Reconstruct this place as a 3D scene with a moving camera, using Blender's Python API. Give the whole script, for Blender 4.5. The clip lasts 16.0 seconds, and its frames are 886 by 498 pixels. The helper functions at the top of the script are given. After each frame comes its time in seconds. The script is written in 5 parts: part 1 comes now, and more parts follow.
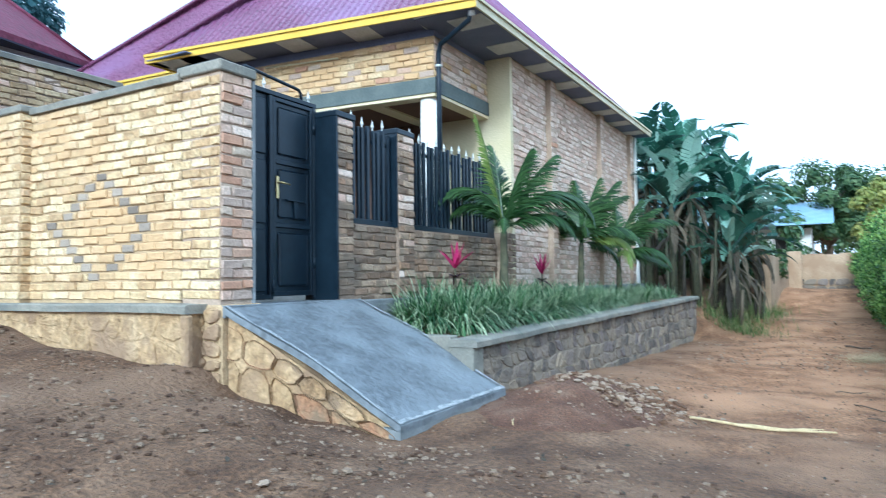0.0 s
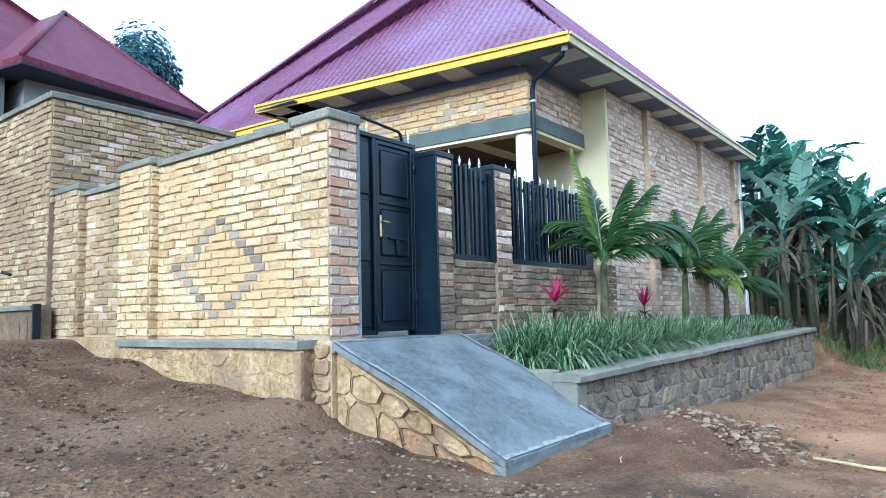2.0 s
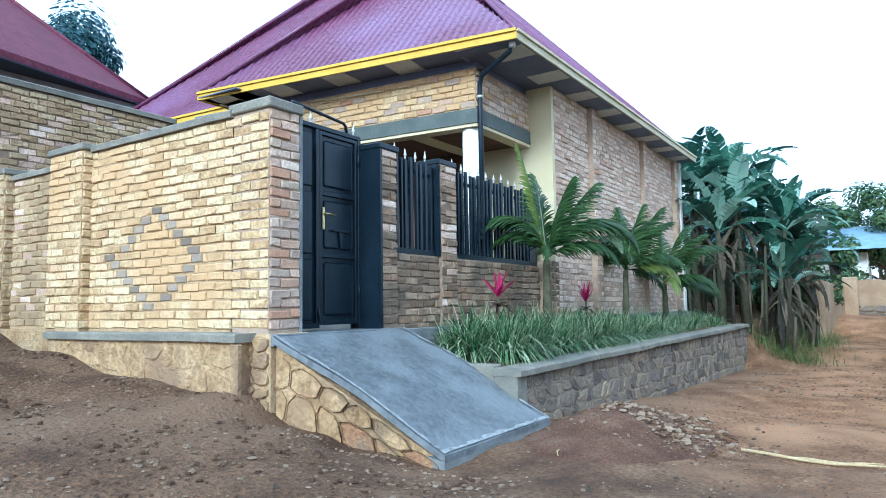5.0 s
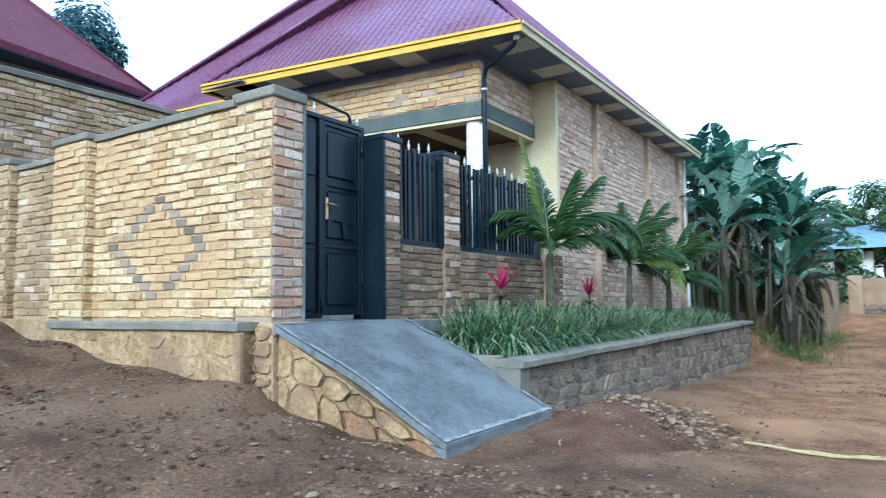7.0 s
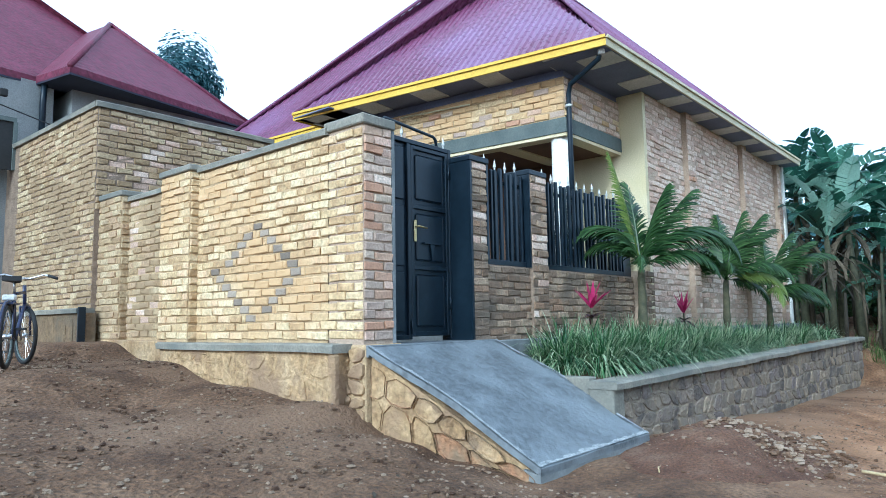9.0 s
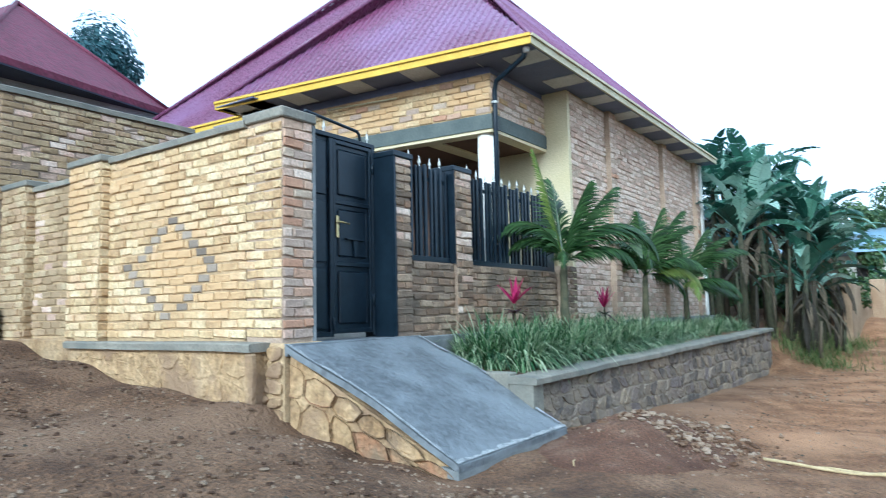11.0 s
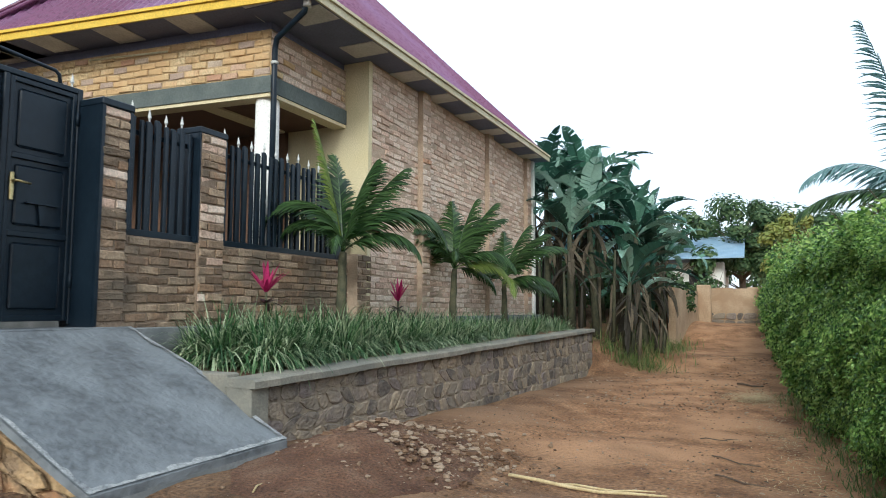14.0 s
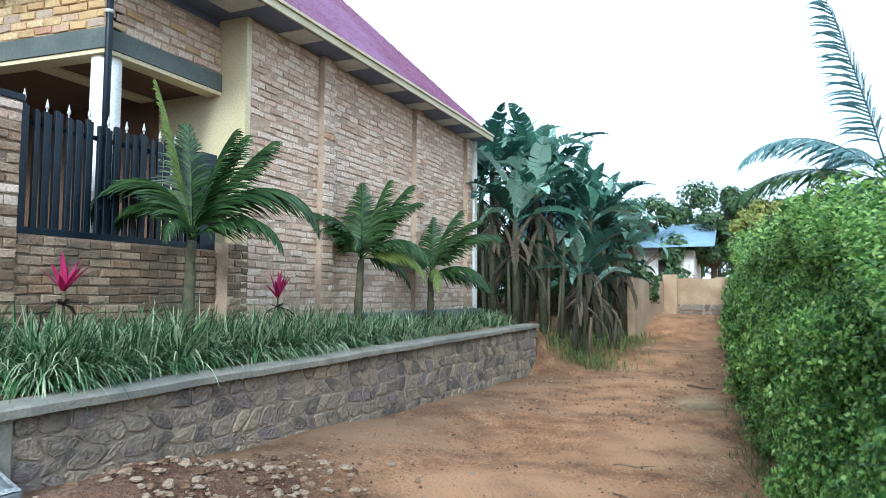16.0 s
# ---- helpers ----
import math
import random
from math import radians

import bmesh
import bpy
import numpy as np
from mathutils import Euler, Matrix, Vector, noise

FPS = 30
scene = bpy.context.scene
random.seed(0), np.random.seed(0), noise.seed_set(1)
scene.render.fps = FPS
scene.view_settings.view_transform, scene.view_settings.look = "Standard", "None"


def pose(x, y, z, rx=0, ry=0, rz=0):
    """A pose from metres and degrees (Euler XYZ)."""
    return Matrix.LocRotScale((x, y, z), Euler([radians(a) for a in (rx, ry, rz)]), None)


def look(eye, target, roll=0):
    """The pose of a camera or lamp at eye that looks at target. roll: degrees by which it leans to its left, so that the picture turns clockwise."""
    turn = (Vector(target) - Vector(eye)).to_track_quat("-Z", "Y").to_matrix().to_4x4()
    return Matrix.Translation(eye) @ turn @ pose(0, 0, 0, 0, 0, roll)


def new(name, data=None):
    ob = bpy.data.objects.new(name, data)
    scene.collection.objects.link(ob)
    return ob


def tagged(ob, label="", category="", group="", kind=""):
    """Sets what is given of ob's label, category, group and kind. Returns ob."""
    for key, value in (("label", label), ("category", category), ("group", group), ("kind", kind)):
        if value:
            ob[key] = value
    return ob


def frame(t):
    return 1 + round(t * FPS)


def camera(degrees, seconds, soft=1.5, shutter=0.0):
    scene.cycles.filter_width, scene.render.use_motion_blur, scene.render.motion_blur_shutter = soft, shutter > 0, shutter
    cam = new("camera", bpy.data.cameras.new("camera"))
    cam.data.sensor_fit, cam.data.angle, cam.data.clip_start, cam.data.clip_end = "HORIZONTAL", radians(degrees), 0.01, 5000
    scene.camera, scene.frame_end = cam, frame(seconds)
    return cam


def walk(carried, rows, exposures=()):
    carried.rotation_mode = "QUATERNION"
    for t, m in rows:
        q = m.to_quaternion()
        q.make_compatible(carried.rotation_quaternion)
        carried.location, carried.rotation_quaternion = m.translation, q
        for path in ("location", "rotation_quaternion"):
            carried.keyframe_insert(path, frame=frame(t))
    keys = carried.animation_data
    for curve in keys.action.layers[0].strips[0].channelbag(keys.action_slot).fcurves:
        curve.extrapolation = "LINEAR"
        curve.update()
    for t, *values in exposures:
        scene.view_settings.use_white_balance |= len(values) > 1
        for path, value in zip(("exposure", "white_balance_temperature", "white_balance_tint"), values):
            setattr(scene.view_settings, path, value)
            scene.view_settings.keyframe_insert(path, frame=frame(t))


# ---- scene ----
cam = camera(66.1, 16.0, soft=0.6, shutter=0.4)


EXPOSURES = [(0, 0.6, 4650, -2), (4.5, 0.5, 4650, -2), (7.0, 0.32, 4700, -2), (8.7, 0.37, 4700, -2), (11, 0.43, 4800, -2), (12, 0.41, 5100, 0), (12.5, 0.17, 5250, 0), (13, -0.29, 6120, 3), (13.5, -0.28, 5900, 4), (14, 0.0, 5750, 3), (14.5, 0.3, 5600, 1), (15, 0.57, 5400, 0), (16, 0.45, 5100, 0)]
PATH = [
    (0, (-4.281, -4.752, 0.195), (-2.548, -3.757, 0.286), -0.8),
    (0.5, (-4.328, -4.733, 0.194), (-2.673, -3.62, 0.35), -0.7),
    (1, (-4.295, -4.725, 0.206), (-2.662, -3.583, 0.38), -1.7),
    (1.5, (-4.36, -4.751, 0.213), (-2.751, -3.577, 0.397), -1.8),
    (2, (-4.386, -4.749, 0.215), (-2.811, -3.531, 0.407), -1.4),
    (2.5, (-4.402, -4.748, 0.222), (-2.825, -3.535, 0.422), -1.2),
    (3, (-4.398, -4.742, 0.218), (-2.823, -3.526, 0.426), -1.8),
    (3.5, (-4.396, -4.742, 0.214), (-2.859, -3.476, 0.397), -1.9),
    (4, (-4.409, -4.762, 0.234), (-2.874, -3.491, 0.4), -1.3),
    (4.5, (-4.361, -4.784, 0.231), (-2.716, -3.659, 0.397), -1.3),
    (6.8, (-4.315, -4.784, 0.133), (-2.635, -3.712, 0.31), -0.6),
    (7, (-4.318, -4.777, 0.135), (-2.66, -3.67, 0.302), -0.6),
    (7.5, (-4.339, -4.769, 0.135), (-2.752, -3.562, 0.291), -0.8),
    (8, (-4.342, -4.773, 0.138), (-2.788, -3.522, 0.274), -0.1),
    (8.5, (-4.36, -4.761, 0.162), (-2.834, -3.48, 0.335), -0.3),
    (8.7, (-4.359, -4.744, 0.177), (-2.855, -3.442, 0.383), -0.9),
    (10.8, (-4.299, -4.814, 0.241), (-2.71, -3.615, 0.446), -0.9),
    (11, (-4.266, -4.822, 0.247), (-2.638, -3.675, 0.433), -1.3),
    (11.5, (-4.197, -4.873, 0.271), (-2.489, -3.84, 0.383), 0.5),
    (12, (-4.042, -4.867, 0.238), (-2.207, -4.074, 0.31), -2.0),
    (12.5, (-3.876, -4.942, 0.279), (-2.069, -4.117, 0.508), 0.5),
    (13, (-3.495, -5.064, 0.294), (-1.622, -4.385, 0.472), -1.8),
    (13.5, (-3.019, -5.251, 0.264), (-1.175, -4.498, 0.447), -0.6),
    (14, (-2.592, -5.426, 0.173), (-0.787, -4.583, 0.347), 0.2),
    (14.5, (-2.101, -5.516, 0.303), (-0.227, -4.818, 0.306), 1.5),
    (15, (-1.638, -5.737, 0.39), (0.26, -5.107, 0.357), 7.0),
    (15.5, (-1.2, -5.933, 0.378), (0.656, -5.187, 0.415), -1.1),
    (16, (-0.793, -5.972, 0.323), (1.03, -5.161, 0.458), 0.3),
]
walk(cam, [(t, look(eye, target, roll)) for t, eye, target, roll in PATH], EXPOSURES)

# ---- light ----
SUN_ELEVATION, SUN_FROM = 27, (-0.97, -0.23)
world = bpy.data.worlds.new("overcast_sky")
scene.world = world
world.use_nodes = True
wn = world.node_tree.nodes
sky = wn.new("ShaderNodeTexSky")
sky.sky_type = "NISHITA"
sky.sun_disc = False
sky.sun_elevation = radians(SUN_ELEVATION)
sky.sun_rotation = math.atan2(SUN_FROM[0], SUN_FROM[1])
sky.air_density, sky.dust_density, sky.ozone_density = 1.0, 6.0, 1.5
# a bright veil of thin cloud over the blue
veil = wn.new("ShaderNodeMix")
veil.data_type = "RGBA"
veil.inputs[0].default_value = 0.7
veil.inputs[7].default_value = (10.5, 10.9, 11.6, 1)
world.node_tree.links.new(sky.outputs[0], veil.inputs[6])
world.node_tree.links.new(veil.outputs[2], wn["Background"].inputs["Color"])
wn["Background"].inputs["Strength"].default_value = 0.15
sun_data = bpy.data.lights.new("sun", "SUN")
sun_data.energy, sun_data.angle, sun_data.color = 2.3, radians(14), (1.0, 0.94, 0.85)
sun = new("sun", sun_data)
sun.matrix_world = look((SUN_FROM[0] * 30, SUN_FROM[1] * 30, 30 * math.tan(radians(SUN_ELEVATION))), (0, 0, 0))

# ---- materials ----
def material(name, colours, rough=0.85, scale=6.0, fine=60.0, bump=0.25, vary=0.0, metal=0.0, stain=None, stain_scale=1.2, blade=None, detail=0.35, spec=0.4, whole=False):
    """Colours run over a coarse noise; a fine noise gives grain; vary shifts the tone from piece to piece."""
    m = bpy.data.materials.new(name)
    m.use_nodes = True
    t = m.node_tree
    n, link = t.nodes, t.links.new
    p = n["Principled BSDF"]
    geo = n.new("ShaderNodeNewGeometry")
    info = n.new("ShaderNodeObjectInfo")
    coarse = n.new("ShaderNodeTexNoise")
    coarse.inputs["Scale"].default_value, coarse.inputs["Detail"].default_value = scale, 6
    grain = n.new("ShaderNodeTexNoise")
    grain.inputs["Scale"].default_value, grain.inputs["Detail"].default_value = fine, 8
    link(geo.outputs["Position"], coarse.inputs["Vector"])
    link(geo.outputs["Position"], grain.inputs["Vector"])
    ramp = n.new("ShaderNodeValToRGB")
    el = ramp.color_ramp.elements
    while len(el) < len(colours):
        el.new(0.5)
    for i, c in enumerate(colours):
        el[i].position = 0.28 + 0.44 * i / max(1, len(colours) - 1)
        el[i].color = (*c, 1)
    fac = coarse.outputs["Fac"]
    if vary:
        add = n.new("ShaderNodeMath")
        link(info.outputs["Random"], add.inputs[0])
        if not whole:
            link(geo.outputs["Random Per Island"], add.inputs[1])
        else:
            add.inputs[1].default_value = 0.0
        frac = n.new("ShaderNodeMath")
        frac.operation = "FRACT"
        link(add.outputs[0], frac.inputs[0])
        mix = n.new("ShaderNodeMix")
        mix.inputs[0].default_value = vary
        link(fac, mix.inputs[2])
        link(frac.outputs[0], mix.inputs[3])
        fac = mix.outputs[0]
    link(fac, ramp.inputs[0])
    colour = ramp.outputs[0]
    shade = n.new("ShaderNodeMix")
    shade.data_type, shade.blend_type = "RGBA", "MULTIPLY"
    shade.inputs[0].default_value = detail
    tone = n.new("ShaderNodeValToRGB")
    tone.color_ramp.elements[0].position, tone.color_ramp.elements[1].position = 0.3, 0.68
    tone.color_ramp.elements[0].color = (0.35, 0.33, 0.3, 1)
    tone.color_ramp.elements[1].color = (1.25, 1.22, 1.2, 1)
    link(grain.outputs["Fac"], tone.inputs[0])
    link(colour, shade.inputs[6])
    link(tone.outputs[0], shade.inputs[7])
    colour = shade.outputs[2]
    if stain:
        big = n.new("ShaderNodeTexNoise")
        big.inputs["Scale"].default_value, big.inputs["Detail"].default_value = stain_scale, 5
        link(geo.outputs["Position"], big.inputs["Vector"])
        edge = n.new("ShaderNodeValToRGB")
        edge.color_ramp.elements[0].position, edge.color_ramp.elements[1].position = 0.46, 0.64
        link(big.outputs["Fac"], edge.inputs[0])
        over = n.new("ShaderNodeMix")
        over.data_type = "RGBA"
        link(edge.outputs[0], over.inputs[0])
        link(colour, over.inputs[6])
        over.inputs[7].default_value = (*stain, 1)
        colour = over.outputs[2]
    link(colour, p.inputs["Base Color"])
    p.inputs["Metallic"].default_value = metal
    p.inputs["Specular IOR Level"].default_value = spec
    rr = n.new("ShaderNodeMapRange")
    rr.inputs["To Min"].default_value, rr.inputs["To Max"].default_value = max(0.05, rough - 0.12), min(1, rough + 0.1)
    link(grain.outputs["Fac"], rr.inputs["Value"])
    link(rr.outputs[0], p.inputs["Roughness"])
    if blade:
        p.inputs["Transmission Weight"].default_value = 0.0
        p.inputs["Subsurface Weight"].default_value = 0.0
        trans = n.new("ShaderNodeBsdfTranslucent")
        link(colour, trans.inputs["Color"])
        both = n.new("ShaderNodeMixShader")
        both.inputs[0].default_value = blade
        link(p.outputs[0], both.inputs[1])
        link(trans.outputs[0], both.inputs[2])
        link(both.outputs[0], n["Material Output"].inputs["Surface"])
    if bump:
        b = n.new("ShaderNodeBump")
        b.inputs["Strength"].default_value, b.inputs["Distance"].default_value = min(1, bump), 0.02 * max(1, bump)
        link(grain.outputs["Fac"], b.inputs["Height"])
        link(b.outputs[0], p.inputs["Normal"])
    return m


BRICK_TAN = material("tan_fired_brick", [(0.45, 0.305, 0.155), (0.60, 0.455, 0.25), (0.70, 0.57, 0.35), (0.62, 0.435, 0.255)], 0.92, 7, 30, 0.9, vary=0.45, stain=(0.54, 0.36, 0.18), stain_scale=0.9, detail=0.5)
BRICK_OLIVE = material("weathered_olive_tan_brick", [(0.31, 0.215, 0.115), (0.44, 0.33, 0.185), (0.55, 0.445, 0.275), (0.43, 0.305, 0.18)], 0.92, 7, 30, 0.9, vary=0.55, stain=(0.30, 0.215, 0.12), stain_scale=1.1, detail=0.55)
BRICK_PINK = material("pinkish_fired_brick", [(0.47, 0.33, 0.245), (0.63, 0.49, 0.38), (0.71, 0.585, 0.475), (0.60, 0.42, 0.315)], 0.92, 7, 38, 0.7, vary=0.55, detail=0.5)
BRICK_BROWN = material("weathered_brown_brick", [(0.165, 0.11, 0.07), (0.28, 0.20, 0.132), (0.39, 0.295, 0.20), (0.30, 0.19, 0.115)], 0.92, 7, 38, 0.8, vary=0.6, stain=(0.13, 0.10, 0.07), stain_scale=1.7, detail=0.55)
BRICK_RED = material("reddish_fired_brick", [(0.46, 0.27, 0.17), (0.52, 0.36, 0.25), (0.52, 0.42, 0.31), (0.42, 0.32, 0.25)], 0.92, 5, 45, 0.5, vary=0.8)
BRICK_GREY = material("grey_painted_brick", [(0.19, 0.155, 0.12), (0.36, 0.295, 0.225)], 0.85, 9, 60, 0.5, vary=0.7)
MORTAR = material("sandy_mortar", [(0.40, 0.285, 0.155), (0.54, 0.40, 0.23)], 0.95, 8, 50, 0.8)
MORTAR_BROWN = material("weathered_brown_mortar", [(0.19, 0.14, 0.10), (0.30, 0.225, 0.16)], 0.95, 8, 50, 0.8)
MORTAR_GREY = material("grey_mortar", [(0.36, 0.265, 0.19), (0.48, 0.375, 0.275)], 0.95, 8, 50, 0.8)
CEMENT = material("grey_cement_render", [(0.17, 0.18, 0.18), (0.27, 0.28, 0.28)], 0.85, 4, 40, 0.35, stain=(0.14, 0.15, 0.15))
CAP = material("weathered_cement_coping", [(0.185, 0.175, 0.145), (0.30, 0.28, 0.225)], 0.88, 5, 40, 0.4, stain=(0.15, 0.15, 0.13))
RAMP = material("worn_cement_screed", [(0.115, 0.127, 0.138), (0.14, 0.154, 0.166), (0.165, 0.178, 0.189)], 0.55, 1.1, 16, 0.9, stain=(0.175, 0.19, 0.20), stain_scale=2.2, detail=0.6)
WORN_CEMENT = material("pale_worn_cement", [(0.18, 0.195, 0.205), (0.30, 0.315, 0.32), (0.40, 0.41, 0.41)], 0.8, 14, 60, 0.6, detail=0.6)
DIRT = material("reddish_brown_earth", [(0.075, 0.039, 0.019), (0.138, 0.078, 0.040), (0.21, 0.13, 0.074)], 0.97, 2.2, 26, 2.6, stain=(0.175, 0.106, 0.06), stain_scale=0.7, detail=0.85)
# earth colour by place: paler and more orange towards +x, darker on the forecourt
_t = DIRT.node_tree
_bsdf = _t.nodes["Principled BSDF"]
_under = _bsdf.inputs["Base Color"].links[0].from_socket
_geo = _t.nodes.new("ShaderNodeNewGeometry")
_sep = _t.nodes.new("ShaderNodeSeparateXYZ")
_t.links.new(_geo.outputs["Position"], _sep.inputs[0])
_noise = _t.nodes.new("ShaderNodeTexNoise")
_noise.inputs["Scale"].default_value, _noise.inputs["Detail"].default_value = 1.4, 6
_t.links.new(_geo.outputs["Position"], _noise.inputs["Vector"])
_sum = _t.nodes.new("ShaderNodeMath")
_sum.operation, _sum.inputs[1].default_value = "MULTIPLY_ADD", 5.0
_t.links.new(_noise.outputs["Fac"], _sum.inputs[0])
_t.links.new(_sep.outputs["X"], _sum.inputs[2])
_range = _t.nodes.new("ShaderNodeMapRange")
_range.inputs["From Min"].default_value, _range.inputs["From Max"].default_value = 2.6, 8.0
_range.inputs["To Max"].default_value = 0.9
# the bank stays darker: the grove's shade is put into its earth colour
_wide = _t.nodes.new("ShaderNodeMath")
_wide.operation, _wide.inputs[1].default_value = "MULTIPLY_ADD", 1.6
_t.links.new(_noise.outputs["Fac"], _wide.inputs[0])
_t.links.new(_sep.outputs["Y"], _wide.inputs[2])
_bank_shade = _t.nodes.new("ShaderNodeMapRange")
_bank_shade.interpolation_type = "SMOOTHSTEP"
_bank_shade.inputs["From Min"].default_value, _bank_shade.inputs["From Max"].default_value = -2.9, -0.7
_bank_shade.inputs["To Min"].default_value, _bank_shade.inputs["To Max"].default_value = 1.0, 0.25
_t.links.new(_wide.outputs[0], _bank_shade.inputs["Value"])
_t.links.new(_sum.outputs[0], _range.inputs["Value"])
_paling = _t.nodes.new("ShaderNodeMath")
_paling.operation = "MULTIPLY"
_t.links.new(_range.outputs[0], _paling.inputs[0])
_t.links.new(_bank_shade.outputs[0], _paling.inputs[1])
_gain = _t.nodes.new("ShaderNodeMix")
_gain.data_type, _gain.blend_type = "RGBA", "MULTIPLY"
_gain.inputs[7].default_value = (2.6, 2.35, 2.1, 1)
_t.links.new(_paling.outputs[0], _gain.inputs[0])
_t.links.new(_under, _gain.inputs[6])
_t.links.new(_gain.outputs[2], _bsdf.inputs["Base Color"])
RED_EARTH = material("dark_red_brown_loose_earth", [(0.10, 0.045, 0.024), (0.165, 0.085, 0.048), (0.22, 0.135, 0.085)], 0.97, 3, 45, 2.4, detail=0.8)
CLOD_DARK = material("crumbly_brown_clods", [(0.075, 0.042, 0.024), (0.13, 0.08, 0.046), (0.19, 0.128, 0.08), (0.25, 0.185, 0.125)], 0.97, 9, 60, 0.8, vary=0.75, detail=0.6)
CLOD = material("earth_clods_and_pebbles", [(0.11, 0.062, 0.034), (0.17, 0.103, 0.06), (0.23, 0.153, 0.095), (0.31, 0.235, 0.165)], 0.95, 7, 60, 0.4, vary=0.9)
STONE_YELLOW = material("yellow_rubble_stone", [(0.24, 0.155, 0.08), (0.40, 0.265, 0.13), (0.46, 0.33, 0.185), (0.36, 0.20, 0.105)], 0.93, 9, 26, 1.8, vary=0.55, stain=(0.25, 0.175, 0.105), stain_scale=4, detail=0.55)
STONE_GREY = material("grey_brown_rubble_stone", [(0.13, 0.11, 0.095), (0.26, 0.21, 0.155), (0.34, 0.275, 0.195), (0.20, 0.165, 0.15)], 0.93, 7, 26, 1.6, vary=0.75, stain=(0.225, 0.185, 0.14), stain_scale=3.5, detail=0.55)
PLASTER_EARTH = material("earth_stained_render", [(0.30, 0.195, 0.095), (0.45, 0.315, 0.165), (0.50, 0.37, 0.215)], 0.95, 4, 22, 1.3, stain=(0.27, 0.18, 0.105), stain_scale=2.6, detail=0.6)
PLINTH_GREY = material("grey_brown_rubble_mortar", [(0.225, 0.185, 0.14), (0.315, 0.26, 0.19)], 0.95, 3, 30, 0.6)
STEEL = material("dark_blue_green_gloss_paint", [(0.005, 0.011, 0.019), (0.011, 0.020, 0.031)], 0.35, 3, 14, 0.12, spec=0.32)
SPIKE = material("pale_worn_metal_paint", [(0.45, 0.46, 0.44), (0.62, 0.63, 0.6)], 0.5, 20, 80, 0.05)
BRASS = material("worn_brass", [(0.50, 0.38, 0.16), (0.66, 0.55, 0.30)], 0.35, 10, 80, 0.05, metal=0.9)
BAND = material("dark_grey_green_painted_concrete", [(0.085, 0.105, 0.10), (0.13, 0.15, 0.14)], 0.8, 3, 40, 0.2)
YELLOW = material("yellow_fascia_paint", [(0.62, 0.40, 0.035), (0.72, 0.50, 0.07)], 0.6, 2, 40, 0.08)
FASCIA_SIDE = material("pale_yellow_fascia_paint", [(0.50, 0.44, 0.26), (0.62, 0.57, 0.40)], 0.6, 2, 40, 0.08)
CREAM = material("cream_wall_paint", [(0.60, 0.52, 0.31), (0.68, 0.60, 0.40)], 0.8, 1.5, 50, 0.1)
WHITE = material("white_paint", [(0.74, 0.73, 0.68), (0.82, 0.81, 0.77)], 0.7, 2, 40, 0.1)
SOFFIT = material("dark_blue_grey_soffit", [(0.12, 0.14, 0.235), (0.17, 0.19, 0.30)], 0.7, 2, 40, 0.1)
SOFFIT_NAVY = material("dark_navy_soffit_boards", [(0.018, 0.022, 0.04), (0.03, 0.035, 0.06)], 0.7, 3, 40, 0.1)
PANEL = material("pale_grey_soffit_panel", [(0.52, 0.52, 0.52), (0.64, 0.64, 0.63)], 0.7, 3, 40, 0.1)
ROOF = material("maroon_roof_sheet", [(0.125, 0.036, 0.082), (0.17, 0.056, 0.118)], 0.3, 0.7, 15, 0.05, stain=(0.18, 0.085, 0.17), stain_scale=0.5)
ROOF_RED = material("dark_red_roof_tiles", [(0.11, 0.020, 0.042), (0.155, 0.036, 0.066)], 0.6, 2.5, 12, 0.9, spec=0.25, detail=0.6)
ROOF_BLUE = material("pale_blue_roof_sheet", [(0.22, 0.36, 0.50), (0.34, 0.47, 0.58)], 0.4, 2, 30, 0.05)
PLASTER_NB = material("grey_cream_render", [(0.20, 0.21, 0.21), (0.28, 0.285, 0.275)], 0.9, 2, 40, 0.2)
MUD_WALL = material("tan_mud_plaster", [(0.34, 0.24, 0.15), (0.46, 0.34, 0.22)], 0.95, 1.5, 20, 0.5, stain=(0.30, 0.20, 0.12))
PLASTER_DIRTY = material("dirty_brown_render", [(0.15, 0.105, 0.06), (0.26, 0.185, 0.105)], 0.95, 3, 22, 1.2, stain=(0.13, 0.10, 0.065), stain_scale=2.2, detail=0.6)
DARK = material("dark_interior", [(0.02, 0.02, 0.02), (0.03, 0.03, 0.03)], 0.9, 2, 30, 0)
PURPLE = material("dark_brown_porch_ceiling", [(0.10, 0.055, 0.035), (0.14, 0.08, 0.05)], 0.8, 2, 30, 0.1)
GRASS = material("variegated_border_grass", [(0.03, 0.085, 0.03), (0.075, 0.175, 0.06), (0.17, 0.29, 0.125), (0.46, 0.54, 0.34)], 0.42, 5, 40, 0.05, vary=0.9, blade=0.22)
WILD_GRASS = material("verge_grass", [(0.07, 0.12, 0.03), (0.13, 0.19, 0.05), (0.24, 0.24, 0.10)], 0.7, 5, 40, 0.05, vary=0.8, blade=0.3)
PALM = material("palm_leaf", [(0.018, 0.045, 0.014), (0.04, 0.085, 0.026), (0.075, 0.14, 0.042)], 0.4, 4, 40, 0.05, vary=0.6, blade=0.3)
PALM_YOUNG = material("young_yellow_palm_leaf", [(0.17, 0.25, 0.05), (0.27, 0.34, 0.09)], 0.45, 4, 40, 0.05, vary=0.6, blade=0.35)
PALM_BLUE = material("blue_green_palm_leaf", [(0.10, 0.20, 0.21), (0.19, 0.32, 0.31)], 0.4, 4, 40, 0.05, vary=0.6, blade=0.25)
